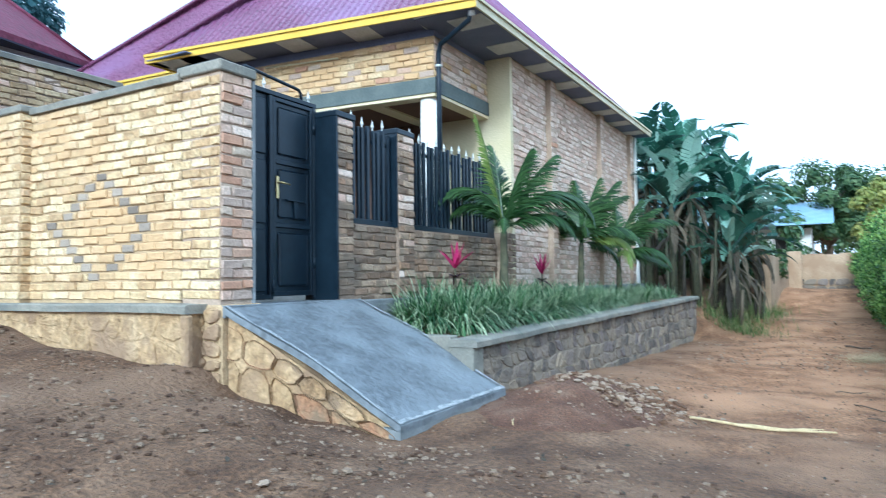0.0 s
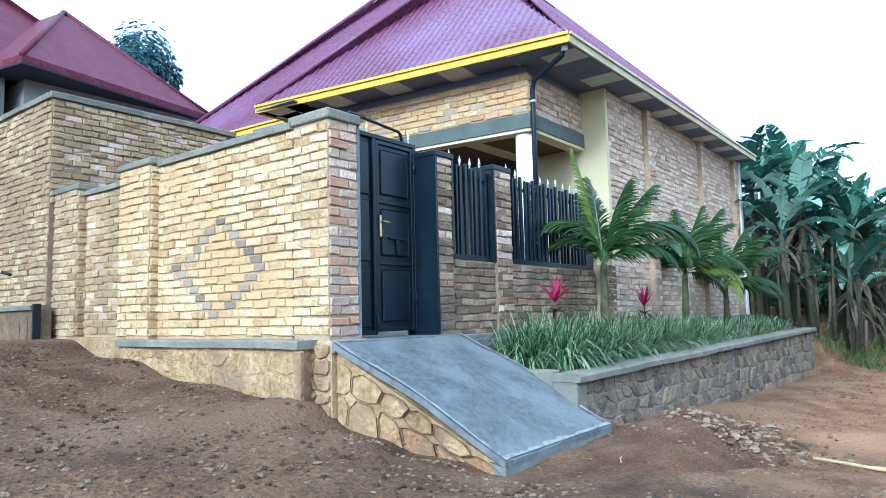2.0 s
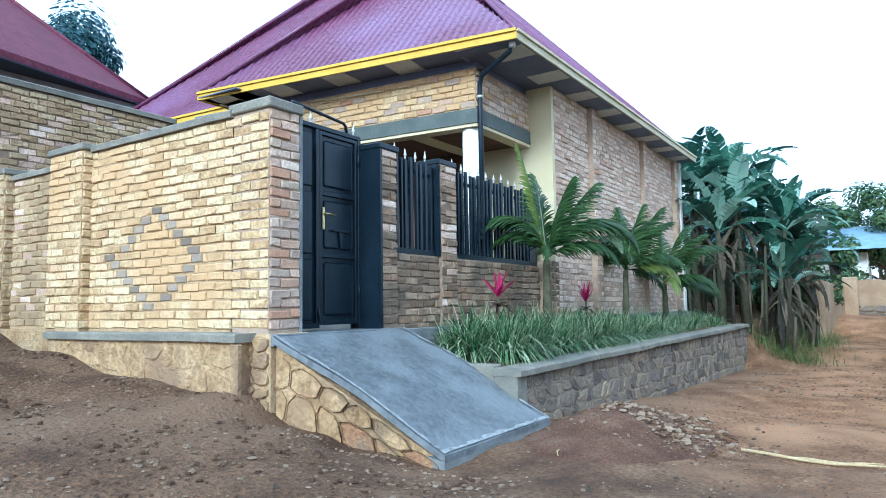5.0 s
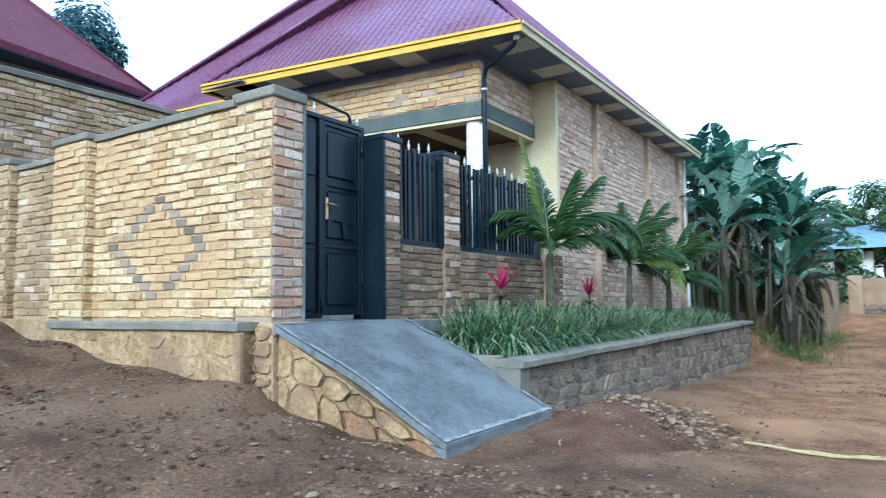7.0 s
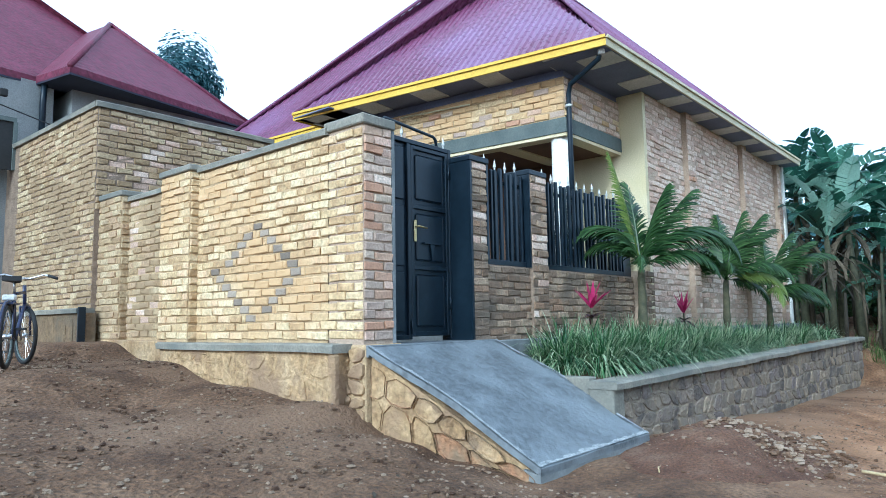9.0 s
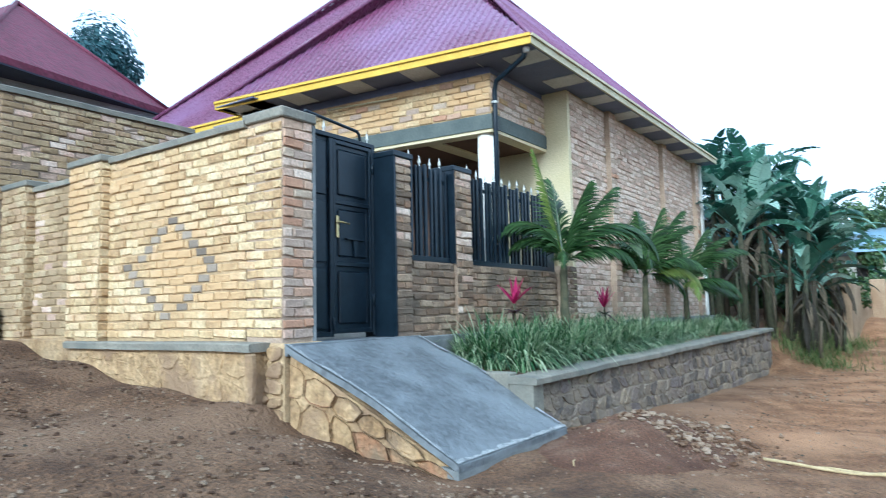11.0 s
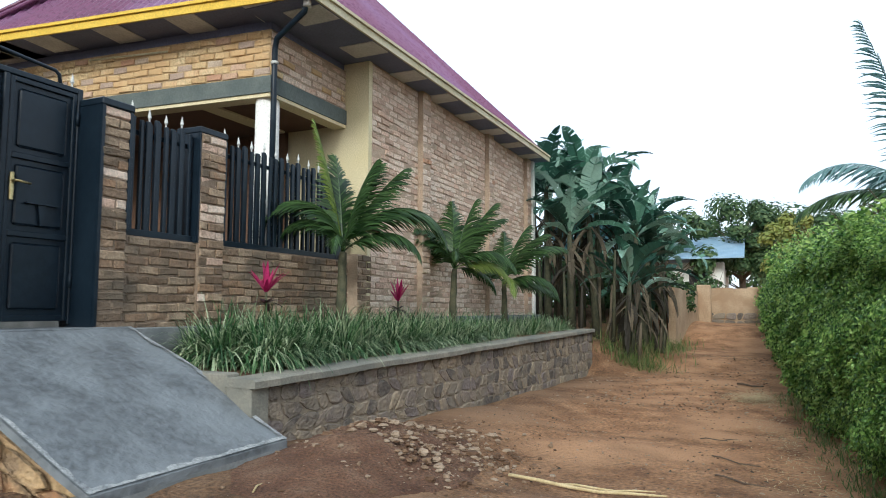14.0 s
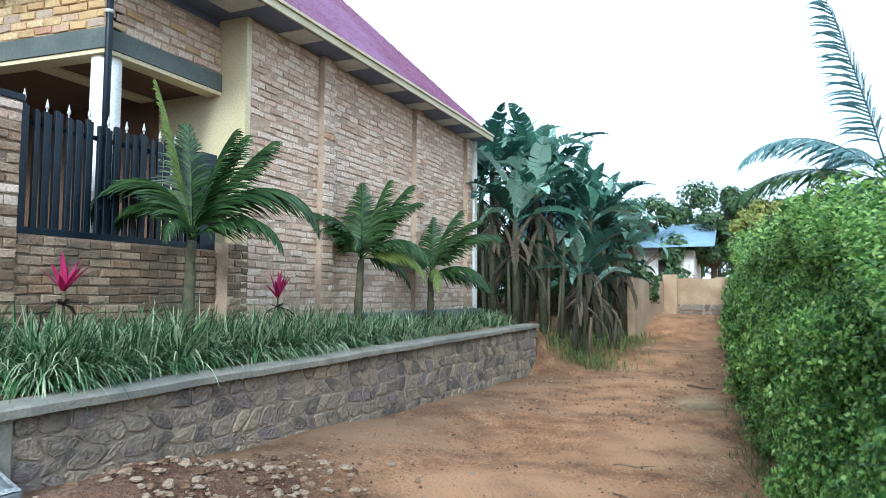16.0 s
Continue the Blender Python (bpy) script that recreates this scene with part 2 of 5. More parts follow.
BANANA = material("banana_leaf", [(0.02, 0.065, 0.045), (0.07, 0.18, 0.12), (0.17, 0.33, 0.235), (0.36, 0.52, 0.42)], 0.33, 1.5, 30, 0.1, vary=0.7, blade=0.25, spec=0.5, whole=True)
PALE_LEAF = material("pale_green_broad_leaf", [(0.20, 0.32, 0.12), (0.30, 0.43, 0.18)], 0.45, 3, 40, 0.05, vary=0.5, blade=0.35, whole=True)
BANANA_DRY = material("dry_brown_banana_leaf", [(0.035, 0.03, 0.022), (0.07, 0.058, 0.04), (0.13, 0.105, 0.07)], 0.9, 4, 40, 0.2, vary=0.7, blade=0.15, whole=True)
STEM = material("green_brown_stem", [(0.045, 0.05, 0.028), (0.12, 0.11, 0.06)], 0.8, 9, 60, 0.4)
BANANA_STEM = material("dark_banana_stem", [(0.03, 0.034, 0.02), (0.085, 0.082, 0.045)], 0.8, 9, 60, 0.4)
TRUNK = material("grey_brown_trunk", [(0.09, 0.07, 0.05), (0.18, 0.14, 0.10)], 0.9, 9, 60, 0.5)
HEDGE = material("hedge_leaf", [(0.03, 0.085, 0.02), (0.11, 0.23, 0.05), (0.25, 0.42, 0.095), (0.44, 0.60, 0.17)], 0.38, 5.0, 40, 0.05, vary=0.5, blade=0.4)
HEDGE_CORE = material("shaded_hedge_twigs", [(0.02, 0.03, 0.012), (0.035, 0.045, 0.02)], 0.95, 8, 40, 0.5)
TREE_LEAF = material("tree_leaf", [(0.035, 0.08, 0.03), (0.07, 0.13, 0.045), (0.12, 0.18, 0.07)], 0.55, 0.8, 40, 0.05, vary=0.7, blade=0.25)
TREE_BLUE = material("blue_green_tree_leaf", [(0.03, 0.085, 0.10), (0.06, 0.14, 0.15)], 0.5, 0.8, 40, 0.05, vary=0.7, blade=0.25)
TREE_YELLOW = material("yellow_green_leaf", [(0.20, 0.24, 0.05), (0.34, 0.34, 0.08)], 0.55, 2, 40, 0.05, vary=0.7, blade=0.25)
RED_LEAF = material("crimson_cordyline_leaf", [(0.34, 0.014, 0.085), (0.55, 0.04, 0.17)], 0.45, 6, 40, 0.05, vary=0.7, blade=0.3, whole=True)
DARK_LEAF = material("dark_purple_cordyline_leaf", [(0.04, 0.02, 0.025), (0.09, 0.03, 0.045)], 0.45, 6, 40, 0.05, vary=0.7, blade=0.2, whole=True)
STRAW = material("dry_cane", [(0.42, 0.32, 0.16), (0.58, 0.47, 0.27)], 0.8, 9, 60, 0.2)
TWIG = material("dark_twig", [(0.07, 0.05, 0.035), (0.13, 0.09, 0.06)], 0.9, 9, 60, 0.2)
RUBBER = material("black_rubber", [(0.012, 0.012, 0.013), (0.02, 0.02, 0.021)], 0.75, 20, 80, 0.1)
CHROME = material("dull_chrome", [(0.5, 0.5, 0.5), (0.6, 0.6, 0.6)], 0.3, 20, 80, 0.02, metal=0.9)
BIKE_BLUE = material("dark_blue_cycle_paint", [(0.015, 0.02, 0.05), (0.025, 0.03, 0.075)], 0.35, 10, 60, 0.02)
FOIL = material("crumpled_lilac_wrapper", [(0.35, 0.30, 0.42), (0.5, 0.46, 0.58)], 0.4, 30, 80, 0.2)


# ---- building helpers ----
rng = random.Random(7)


def mesh_ob(name, verts, faces, mat, parent=None, label="", smooth=False):
    me = bpy.data.meshes.new(name)
    me.from_pydata([tuple(v) for v in verts], [], faces)
    me.materials.append(mat)
    if smooth:
        me.polygons.foreach_set("use_smooth", [True] * len(me.polygons))
    me.update()
    ob = new(name, me)
    if parent:
        ob.parent = parent
    if label:
        ob["label"] = label
    return ob


def part(name, bm, mat, parent, label="", smooth=False):
    me = bpy.data.meshes.new(name)
    bmesh.ops.recalc_face_normals(bm, faces=bm.faces)
    bm.to_mesh(me)
    bm.free()
    me.materials.append(mat)
    if smooth:
        me.polygons.foreach_set("use_smooth", [True] * len(me.polygons))
    ob = new(name, me)
    if parent:
        ob.parent = parent
    if label:
        ob["label"] = label
    return ob


def thing(name, label, category, group="", kind="", at=(0, 0, 0), rz=0):
    ob = new(name)
    ob.matrix_world = pose(*at, 0, 0, rz)
    return tagged(ob, label, category, group, kind)


def box(bm, lo, hi, bevel=0.0, m=None):
    c = [(a + b) / 2 for a, b in zip(lo, hi)]
    s = [b - a for a, b in zip(lo, hi)]
    mat = Matrix.Translation(c) @ Matrix.Diagonal((*s, 1))
    if m:
        mat = m @ mat
    made = bmesh.ops.create_cube(bm, size=1, matrix=mat)["verts"]
    if bevel:
        edges = list({e for v in made for e in v.link_edges})
        bmesh.ops.bevel(bm, geom=edges, offset=bevel, segments=1, affect="EDGES")


def boxes(*items, bevel=0.0):
    bm = bmesh.new()
    for lo, hi in items:
        box(bm, lo, hi, bevel)
    return bm


def prism(bm, ring, down):
    """A solid from a top ring of points and the vector to its bottom ring."""
    top = [bm.verts.new(p) for p in ring]
    bot = [bm.verts.new(Vector(p) + Vector(down)) for p in ring]
    n = len(ring)
    bm.faces.new(top)
    bm.faces.new(bot[::-1])
    for i in range(n):
        bm.faces.new((top[i], bot[i], bot[(i + 1) % n], top[(i + 1) % n]))


def tube(bm, pts, r, seg=8, cap=True):
    """A round bar along points; r may be one radius or one for each point."""
    pts = [Vector(p) for p in pts]
    rs = r if isinstance(r, (list, tuple)) else [r] * len(pts)
    rings = []
    side = None
    for i, p in enumerate(pts):
        d = (pts[min(i + 1, len(pts) - 1)] - pts[max(i - 1, 0)]).normalized()
        if side is None:
            side = d.cross(Vector((0, 0, 1)))
            if side.length < 0.05:
                side = d.cross(Vector((0, 1, 0)))
        side = (side - d * side.dot(d)).normalized()
        up = d.cross(side)
        rings.append([bm.verts.new(p + rs[i] * (math.cos(a) * side + math.sin(a) * up)) for a in (2 * math.pi * k / seg for k in range(seg))])
    for a, b in zip(rings, rings[1:]):
        for k in range(seg):
            bm.faces.new((a[k], a[(k + 1) % seg], b[(k + 1) % seg], b[k]))
    if cap:
        bm.faces.new(rings[0][::-1])
        bm.faces.new(rings[-1])


def one_tube(name, pts, r, mat, parent, label="", seg=8):
    bm = bmesh.new()
    tube(bm, pts, r, seg)
    return part(name, bm, mat, parent, label, smooth=True)


# ---- masonry ----
COURSE, LENGTH = 0.094, 0.25


def brick_shape(r, w, h, d):
    """Verts and faces of one rough brick: face towards +y, chamfered, corners knocked about."""
    j = lambda a: r.uniform(-a, a)
    v = []
    for x, z in ((-1, -1), (1, -1), (1, 1), (-1, 1)):
        v.append((x * w / 2, 0, z * h / 2))
    jit = [(j(0.009), j(0.006)) for _ in range(4)]
    for (x, z), (a, b) in zip(((-1, -1), (1, -1), (1, 1), (-1, 1)), jit):
        v.append((x * w / 2 + a, d * 0.62, z * h / 2 + b))
    for (x, z), (a, b) in zip(((-1, -1), (1, -1), (1, 1), (-1, 1)), jit):
        v.append((x * (w / 2 - 0.009) + a + j(0.006), d + j(0.006), z * (h / 2 - 0.008) + b + j(0.004)))
    f = []
    for a, b in ((0, 4), (4, 8)):
        for k in range(4):
            f.append((a + k, a + (k + 1) % 4, b + (k + 1) % 4, b + k))
    f.append((8, 9, 10, 11))
    return v, [tuple(q[::-1]) for q in f]


BRICKS = {}


def brick_mesh(mat, half, k):
    key = (mat.name, half, k)
    if key not in BRICKS:
        r = random.Random(str(key))
        v, f = brick_shape(r, LENGTH * (0.5 if half else 1) - 0.015, COURSE - 0.017 + r.uniform(-0.006, 0.003), (0.012 if mat is BRICK_PINK else 0.018) + r.uniform(-0.005, 0.007))
        me = bpy.data.meshes.new("brick")
        me.from_pydata(v, [], f)
        me.materials.append(mat)
        BRICKS[key] = me
    return BRICKS[key]


def brick_face(parent, start, along, length, z0, z1, mats, limit=300, near=0.0, special=None):
    """Bricks on one face of a wall. The face looks towards up x along. near: the place along it that is passed nearest."""
    u = Vector((*along, 0)).normalized()
    out = Vector((0, 0, 1)).cross(u)
    rows = max(1, round((z1 - z0) / COURSE))
    step = (z1 - z0) / rows
    r = random.Random(parent.name + str(start) + str(length))
    spots = []
    for row in range(rows):
        z = z0 + (row + 0.5) * step
        x = 0.0
        if row % 2:
            spots.append((0.25 * LENGTH, z, True, LENGTH / 2, row))
            x = LENGTH / 2
        while x < length - 0.03:
            w = min(LENGTH, length - x)
            if w > LENGTH * 0.75:
                w = LENGTH if length - x > LENGTH * 1.25 else length - x
                spots.append((x + w / 2, z, False, w, row))
            elif w > 0.06:
                spots.append((x + w / 2, z, True, w, row))
            x += w
    spots.sort(key=lambda s: abs(s[0] - near))
    gv, gf = [], []
    for i, (x, z, half, w, row) in enumerate(spots):
        mat = mats[0 if r.random() < 0.8 or len(mats) == 1 else 1]
        if special and not half and special(x, z, row):
            # a grey cut brick in most of the place, a plain closer beside it
            s = special(x, z, row)
            spots.append((x - s * w * 0.36, z, True, w * 0.28, -1))
            x, half, w, mat = x + s * w * 0.14, False, w * 0.72, BRICK_GREY
        me = brick_mesh(mat, half, r.randrange(9))
        full = LENGTH * (0.5 if half else 1)
        tilt = r.uniform(-0.036, 0.036)
        p = Vector(start) + u * x + out * r.uniform(-0.009, 0.003)
        p.z = z + r.uniform(-0.008, 0.008)
        m = Matrix((u, out, Vector((0, 0, 1)))).transposed().to_4x4()
        m = Matrix.Translation(p) @ m @ Matrix.Rotation(tilt, 4, "Y") @ Matrix.Diagonal((w / full, 1, step / COURSE, 1))
        if i < limit or mat is BRICK_GREY:
            ob = new("brick", me)
            ob.parent = parent
            ob.matrix_world = m
        else:
            b = len(gv)
            gv.extend(m @ v.co for v in me.vertices)
            gf.extend(tuple(b + k for k in q.vertices) for q in me.polygons)
    if gv:
        ob = mesh_ob("brickwork", gv, gf, mats[0], parent)
        ob["kind"] = "stuff"


def stone_face(parent, a, b, top, bottom, mat, size=0.24, proud=0.02, gap=0.012, seed=1, flip=1, name="stone"):
    """Irregular stones on an upright face from a to b in plan; top and bottom give z along it, from 0 to 1."""
    r = random.Random(seed)
    a, b = Vector((*a, 0)), Vector((*b, 0))
    length = (b - a).length
    u = (b - a).normalized()
    out = Vector((0, 0, 1)).cross(u) * flip
    cols = max(1, round(length / size))
    rows = max(1, round((top(0.5) - bottom(0.5)) / (size * 0.85)))
    pts = {}
    for i in range(cols + 1):
        for k in range(rows + 1):
            s = i / cols
            if 0 < i < cols:
                s += r.uniform(-0.3, 0.3) / cols
            if 0 < k < rows and 0 < i < cols:
                s += (0.25 if k % 2 else -0.2) / cols
            f = k / rows + (r.uniform(-0.22, 0.22) / rows if 0 < k < rows else 0)
            pts[i, k] = (s, f)
    for i in range(cols):
        for k in range(rows):
            q = [pts[i, k], pts[i + 1, k], pts[i + 1, k + 1], pts[i, k + 1]]
            q = [Vector((s * length, bottom(s) + f * (top(s) - bottom(s)))) for s, f in q]
            c = sum(q, Vector((0, 0))) / 4
            ring = []
            for e in range(4):
                p0, p1, pm = q[e], q[(e + 1) % 4], q[e - 1]
                d0, d1 = (p1 - p0), (pm - p0)
                ring.append(p0 + d1 * r.uniform(0.12, 0.3))
                ring.append(p0 + d0 * r.uniform(0.12, 0.3))
            ring = [c + (p - c) * (1 - gap / max(0.05, (p - c).length)) for p in ring]
            verts = []
            h = proud * r.uniform(0.5, 1.3)
            for shrink, o in ((1.0, -0.01), (0.97, h * 0.6), (0.8, h)):
                for p in ring:
                    p2 = c + (p - c) * shrink
                    verts.append(a + u * p2.x + out * (o + (r.uniform(-0.007, 0.006) if o > 0 else 0)) + Vector((0, 0, p2.y)))
            n = 8
            faces = [tuple(range(2 * n, 3 * n))] + [(l * n + e, l * n + (e + 1) % n, (l + 1) * n + (e + 1) % n, (l + 1) * n + e) for l in (0, 1) for e in range(n)]
            if flip < 0:
                faces = [f[::-1] for f in faces]
            mesh_ob(name, verts, faces, mat, parent)


# ---- ground ----
HEIGHTS = [(-0.25, 0.25, -0.5), (-0.25, 1.7, -0.44), (-0.25, 3.5, -0.22), (-1.2, 1.2, -0.58), (-0.4, -0.5, -0.72), (-0.3, 5.4, 0.02), (-0.5, 7.2, 0.0), (0.0, -0.4, -0.86), (0.1, -0.9, -1.0),
           (0.3, -1.75, -1.11), (2.1, -1.95, -1.03), (3.6, -2.3, -1.1), (5.0, -1.6, -1.18), (8.4, -1.7, -1.3), (14.0, -1.85, -1.4), (11.2, -1.75, -1.36), (7.0, -3.8, -1.42), (10.5, -3.8, -1.46), (14.5, -3.6, -1.36), (-4.3, -4.7, -1.25),
           (-0.85, -6.1, -1.22), (-2.5, -2.2, -1.05), (-4.0, 2.0, -0.42), (-4.0, 6.5, -0.05), (-1.85, 3.2, -0.2), (5.0, -6.0, -1.42), (12.0, -5.6, -1.46), (8.0, -5.6, -1.48), (3.9, -3.6, -1.34), (3.1, -4.2, -1.31), (25.5, -4.5, -0.35),
           (25.5, -2.0, -0.2), (-12.0, -6.0, -1.2), (2.0, -4.2, -1.18), (18.0, -2.6, -1.05), (18.0, -5.0, -1.12), (-12, 6, 0.0), (10, -12, -1.2)]


def ground_z(x, y):
    """The lie of the land: smooth between known heights, level far away."""
    tw = tz = 0.0
    for hx, hy, hz in HEIGHTS:
        w = 1 / ((x - hx) ** 2 + (y - hy) ** 2 + 0.05) ** 1.6
        tw, tz = tw + w, tz + w * hz
    z = tz / tw
    # a heap of spoil and rubble near the foot of the ramp
    z += 0.13 * math.exp(-((x - 2.9) / 0.75) ** 2 - ((y + 2.3) / 0.4) ** 2)
    # a grassy bank under the banana grove, beside the lane
    if x > 13.5:
        z += 0.95 * min(1, (x - 13.5) / 1.2) * 0.5 * (1 + math.tanh((y + 2.0) * 1.6))
    return z


def lines(pieces):
    out = []
    for a, b, n in pieces:
        out += [a + (b - a) * i / n for i in range(n)]
    return out + [pieces[-1][1]]


gx = lines([(-3000, -60, 8), (-60, -9, 18), (-9, 8, 190), (8, 20, 80), (20, 40, 40), (40, 200, 24), (200, 3000, 8)])
gy = lines([(-3000, -60, 8), (-60, -9, 18), (-9, 1, 120), (1, 9, 50), (9, 60, 24), (60, 3000, 8)])
gverts, gfaces = [], []
for y in gy:
    for x in gx:
        z = ground_z(x, y)
        if -12 < x < 30 and -12 < y < 12:
            z += (1.0 if x < 2 else 0.4) * (0.022 * noise.noise((x * 1.7, y * 1.7, 0)) + 0.012 * noise.noise((x * 6, y * 6, 3)))
            # wheel tracks along the lane
            if x > 3:
                z -= 0.012 * (math.exp(-((y + 3.1) / 0.28) ** 2) + math.exp(-((y + 4.6) / 0.28) ** 2))
        gverts.append((x, y, z))
w = len(gx)
for k in range(len(gy) - 1):
    for i in range(w - 1):
        gfaces.append((k * w + i, k * w + i + 1, (k + 1) * w + i + 1, (k + 1) * w + i))
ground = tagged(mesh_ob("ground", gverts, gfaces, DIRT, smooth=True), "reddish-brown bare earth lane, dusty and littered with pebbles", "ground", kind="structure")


# ---- compound wall along the yard ----
def coping(parent, a, b, z, width, thick, over=0.05, label=""):
    """A cement coping from a to b in plan, z at its underside; the wall lies to the right of the way from a to b."""
    a, b = Vector((*a, 0)), Vector((*b, 0))
    u = (b - a).normalized()
    out = Vector((0, 0, 1)).cross(u)
    bm = bmesh.new()
    n = max(1, round((b - a).length / 0.35))
    r = random.Random(str(a) + str(b))
    top = []
    for i in range(n + 1):
        p = a + (b - a) * i / n
        dz = r.uniform(-0.006, 0.006)
        prof = [(over, 0), (over + 0.004, thick - 0.015), (over - 0.015, thick), (-width + 0.015, thick), (-width, thick - 0.015), (-width, 0)]
        top.append([bm.verts.new(p + out * (o + r.uniform(-0.004, 0.004)) + Vector((0, 0, z + h + dz))) for o, h in prof])
    for q0, q1 in zip(top, top[1:]):
        for k in range(6):
            bm.faces.new((q0[k], q0[(k + 1) % 6], q1[(k + 1) % 6], q1[k]))
    bm.faces.new(top[0])
    bm.faces.new(top[-1][::-1])
    return part("coping", bm, CAP, parent, label)


def wall_block(name, lo, hi, mat, label, bevel=0.0):
    return tagged(part(name, boxes((lo, hi), bevel=bevel), mat, None), label, "wall", kind="structure")


DIAMOND = (1.76, 0.80, 0.80, 0.53)


def diamond(u, z, row):
    """Grey bricks that draw a lozenge on the wall."""
    cy, cz, hw, hh = DIAMOND
    d = abs(z - cz) / hh
    if d > 1.02:
        return None
    e = hw * max(0, 1 - d)
    for target in (cy - e, cy + e):
        if abs(u - target) <= LENGTH * 0.5:
            return 1 if target > u else -1
    return 0


wall_1 = wall_block("wall_1", (0, 0.5, -0.6), (0.2, 3.0, 2.1), MORTAR, "tan fired-brick yard wall with a grey brick lozenge")
brick_face(wall_1, (0, 0, 0), (0, 1), 3.0, 0.04, 2.09, [BRICK_TAN], 340, near=1.3, special=diamond)
coping(wall_1, (0, 0.5), (0, 2.99), 2.10, 0.24, 0.075)

wall_2 = wall_block("wall_2", (0.0, 3.7, -0.5), (0.2, 4.9, 1.98), MORTAR, "tan fired-brick yard wall below a grey coping")
brick_face(wall_2, (0, 3.72, 0), (0, 1), 1.2, 0.06, 1.97, [BRICK_OLIVE, BRICK_PINK])
coping(wall_2, (0, 3.7), (0, 4.9), 1.98, 0.24, 0.07)


def pier(name, lo, hi, faces, mats, label, mortar=MORTAR, cap=0.08, over=0.035, capmat=CAP):
    ob = wall_block(name, lo, hi, mortar, label)
    for f in faces:
        if f == "w":
            brick_face(ob, (lo[0], lo[1], 0), (0, 1), hi[1] - lo[1], max(lo[2], 0.04), hi[2], mats)
        if f == "s":
            brick_face(ob, (hi[0], lo[1], 0), (-1, 0), hi[0] - lo[0], max(lo[2], 0.04), hi[2], mats)
    if cap:
        bm = bmesh.new()
        box(bm, (lo[0] - over, lo[1] - over, hi[2]), (hi[0] + over, hi[1] + over, hi[2] + cap), 0.012)
        part("coping", bm, capmat, ob)
    return ob


gate_pier = pier("wall_3", (0.0, 0.0, -0.55), (0.38, 0.52, 2.12), "s", [BRICK_RED, BRICK_PINK], "reddish brick gate pier with a cement coping", MORTAR_GREY, 0.1)
part("render_strip", boxes(((0.375, -0.012, 0.0), (0.42, 0.36, 2.12)), bevel=0.005), CEMENT, gate_pier)
# rough stone footing under the pier
part("footing", boxes(((-0.02, -0.03, -0.9), (0.5, 0.35, 0.0)), bevel=0.02), MORTAR, gate_pier)
stone_face(gate_pier, (-0.02, -0.03), (-0.02, 0.33), lambda s: -0.02, lambda s: -0.75, PLASTER_EARTH, 0.17, 0.03, 0.01, 77)
pier("wall_4", (-0.12, 3.0, -0.4), (0.3, 3.72, 2.12), "ws", [BRICK_TAN], "tan brick pier in the yard wall")
pier("wall_5", (-0.12, 4.88, -0.3), (0.3, 5.6, 2.06), "ws", [BRICK_OLIVE], "tan brick pier beside the neighbouring wall")

# plinth along the foot of the yard wall
plinth = tagged(part("plinth", boxes(((-0.2, 0.2, -0.9), (0.02, 3.5, -0.06))), PLASTER_EARTH, None), "earth-stained rendered plinth with flush stones", "wall", kind="structure")
stone_face(plinth, (-0.2, 0.25), (-0.2, 3.45), lambda s: -0.1, lambda s: -0.62 + 0.36 * s, PLASTER_EARTH, 0.26, 0.009, 0.012, 5)
coping(plinth, (-0.2, 0.16), (-0.2, 3.52), -0.07, 0.24, 0.08, 0.05)
part("plinth_end", boxes(((-0.24, 0.15, -0.75), (-0.16, 0.25, -0.08)), bevel=0.02), PLASTER_EARTH, plinth)
plinth_2 = tagged(part("plinth", boxes(((-0.16, 3.5, -0.7), (0.02, 5.35, 0.03)), bevel=0.015), PLASTER_EARTH, None), "low earth-stained cement plinth", "wall", kind="structure")

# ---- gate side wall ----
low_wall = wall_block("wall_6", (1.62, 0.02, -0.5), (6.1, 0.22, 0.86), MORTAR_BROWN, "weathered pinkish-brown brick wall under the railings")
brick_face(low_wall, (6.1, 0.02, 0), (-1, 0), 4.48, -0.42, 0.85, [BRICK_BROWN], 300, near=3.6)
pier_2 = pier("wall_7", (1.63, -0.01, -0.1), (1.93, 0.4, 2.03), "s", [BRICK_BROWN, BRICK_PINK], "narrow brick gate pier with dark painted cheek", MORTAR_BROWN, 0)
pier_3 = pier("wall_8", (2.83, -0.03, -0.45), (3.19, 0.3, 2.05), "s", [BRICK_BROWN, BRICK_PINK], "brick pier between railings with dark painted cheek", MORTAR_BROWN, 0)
for ob, x0, x1, y1, z in ((pier_2, 1.61, 1.95, 0.42, 2.03), (pier_3, 2.81, 3.21, 0.32, 2.05)):
    part("painted_cap", boxes(((x0 - 0.01, -0.04, z), (x1 + 0.01, y1, z + 0.07)), bevel=0.01), STEEL, ob, "dark blue-green painted cap")
    part("painted_cheek", boxes(((x0 - 0.005, -0.005, 0.86 if ob is pier_3 else -0.02), (x0 + 0.018, y1, z))), STEEL, ob, "dark blue-green painted cheek")
    part("painted_edge", boxes(((x0, -0.028, 0.86 if ob is pier_3 else 0.0), (x0 + 0.035, -0.004, z)), ((x1 - 0.035, -0.028, 0.9), (x1, -0.004, z))), STEEL, ob)
end_post = wall_block("wall_9", (5.5, 0.04, 0.8), (5.75, 0.3, 2.05), STEEL, "dark painted end post of the railings")
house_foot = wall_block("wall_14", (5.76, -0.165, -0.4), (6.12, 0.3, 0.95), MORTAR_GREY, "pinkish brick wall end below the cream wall")
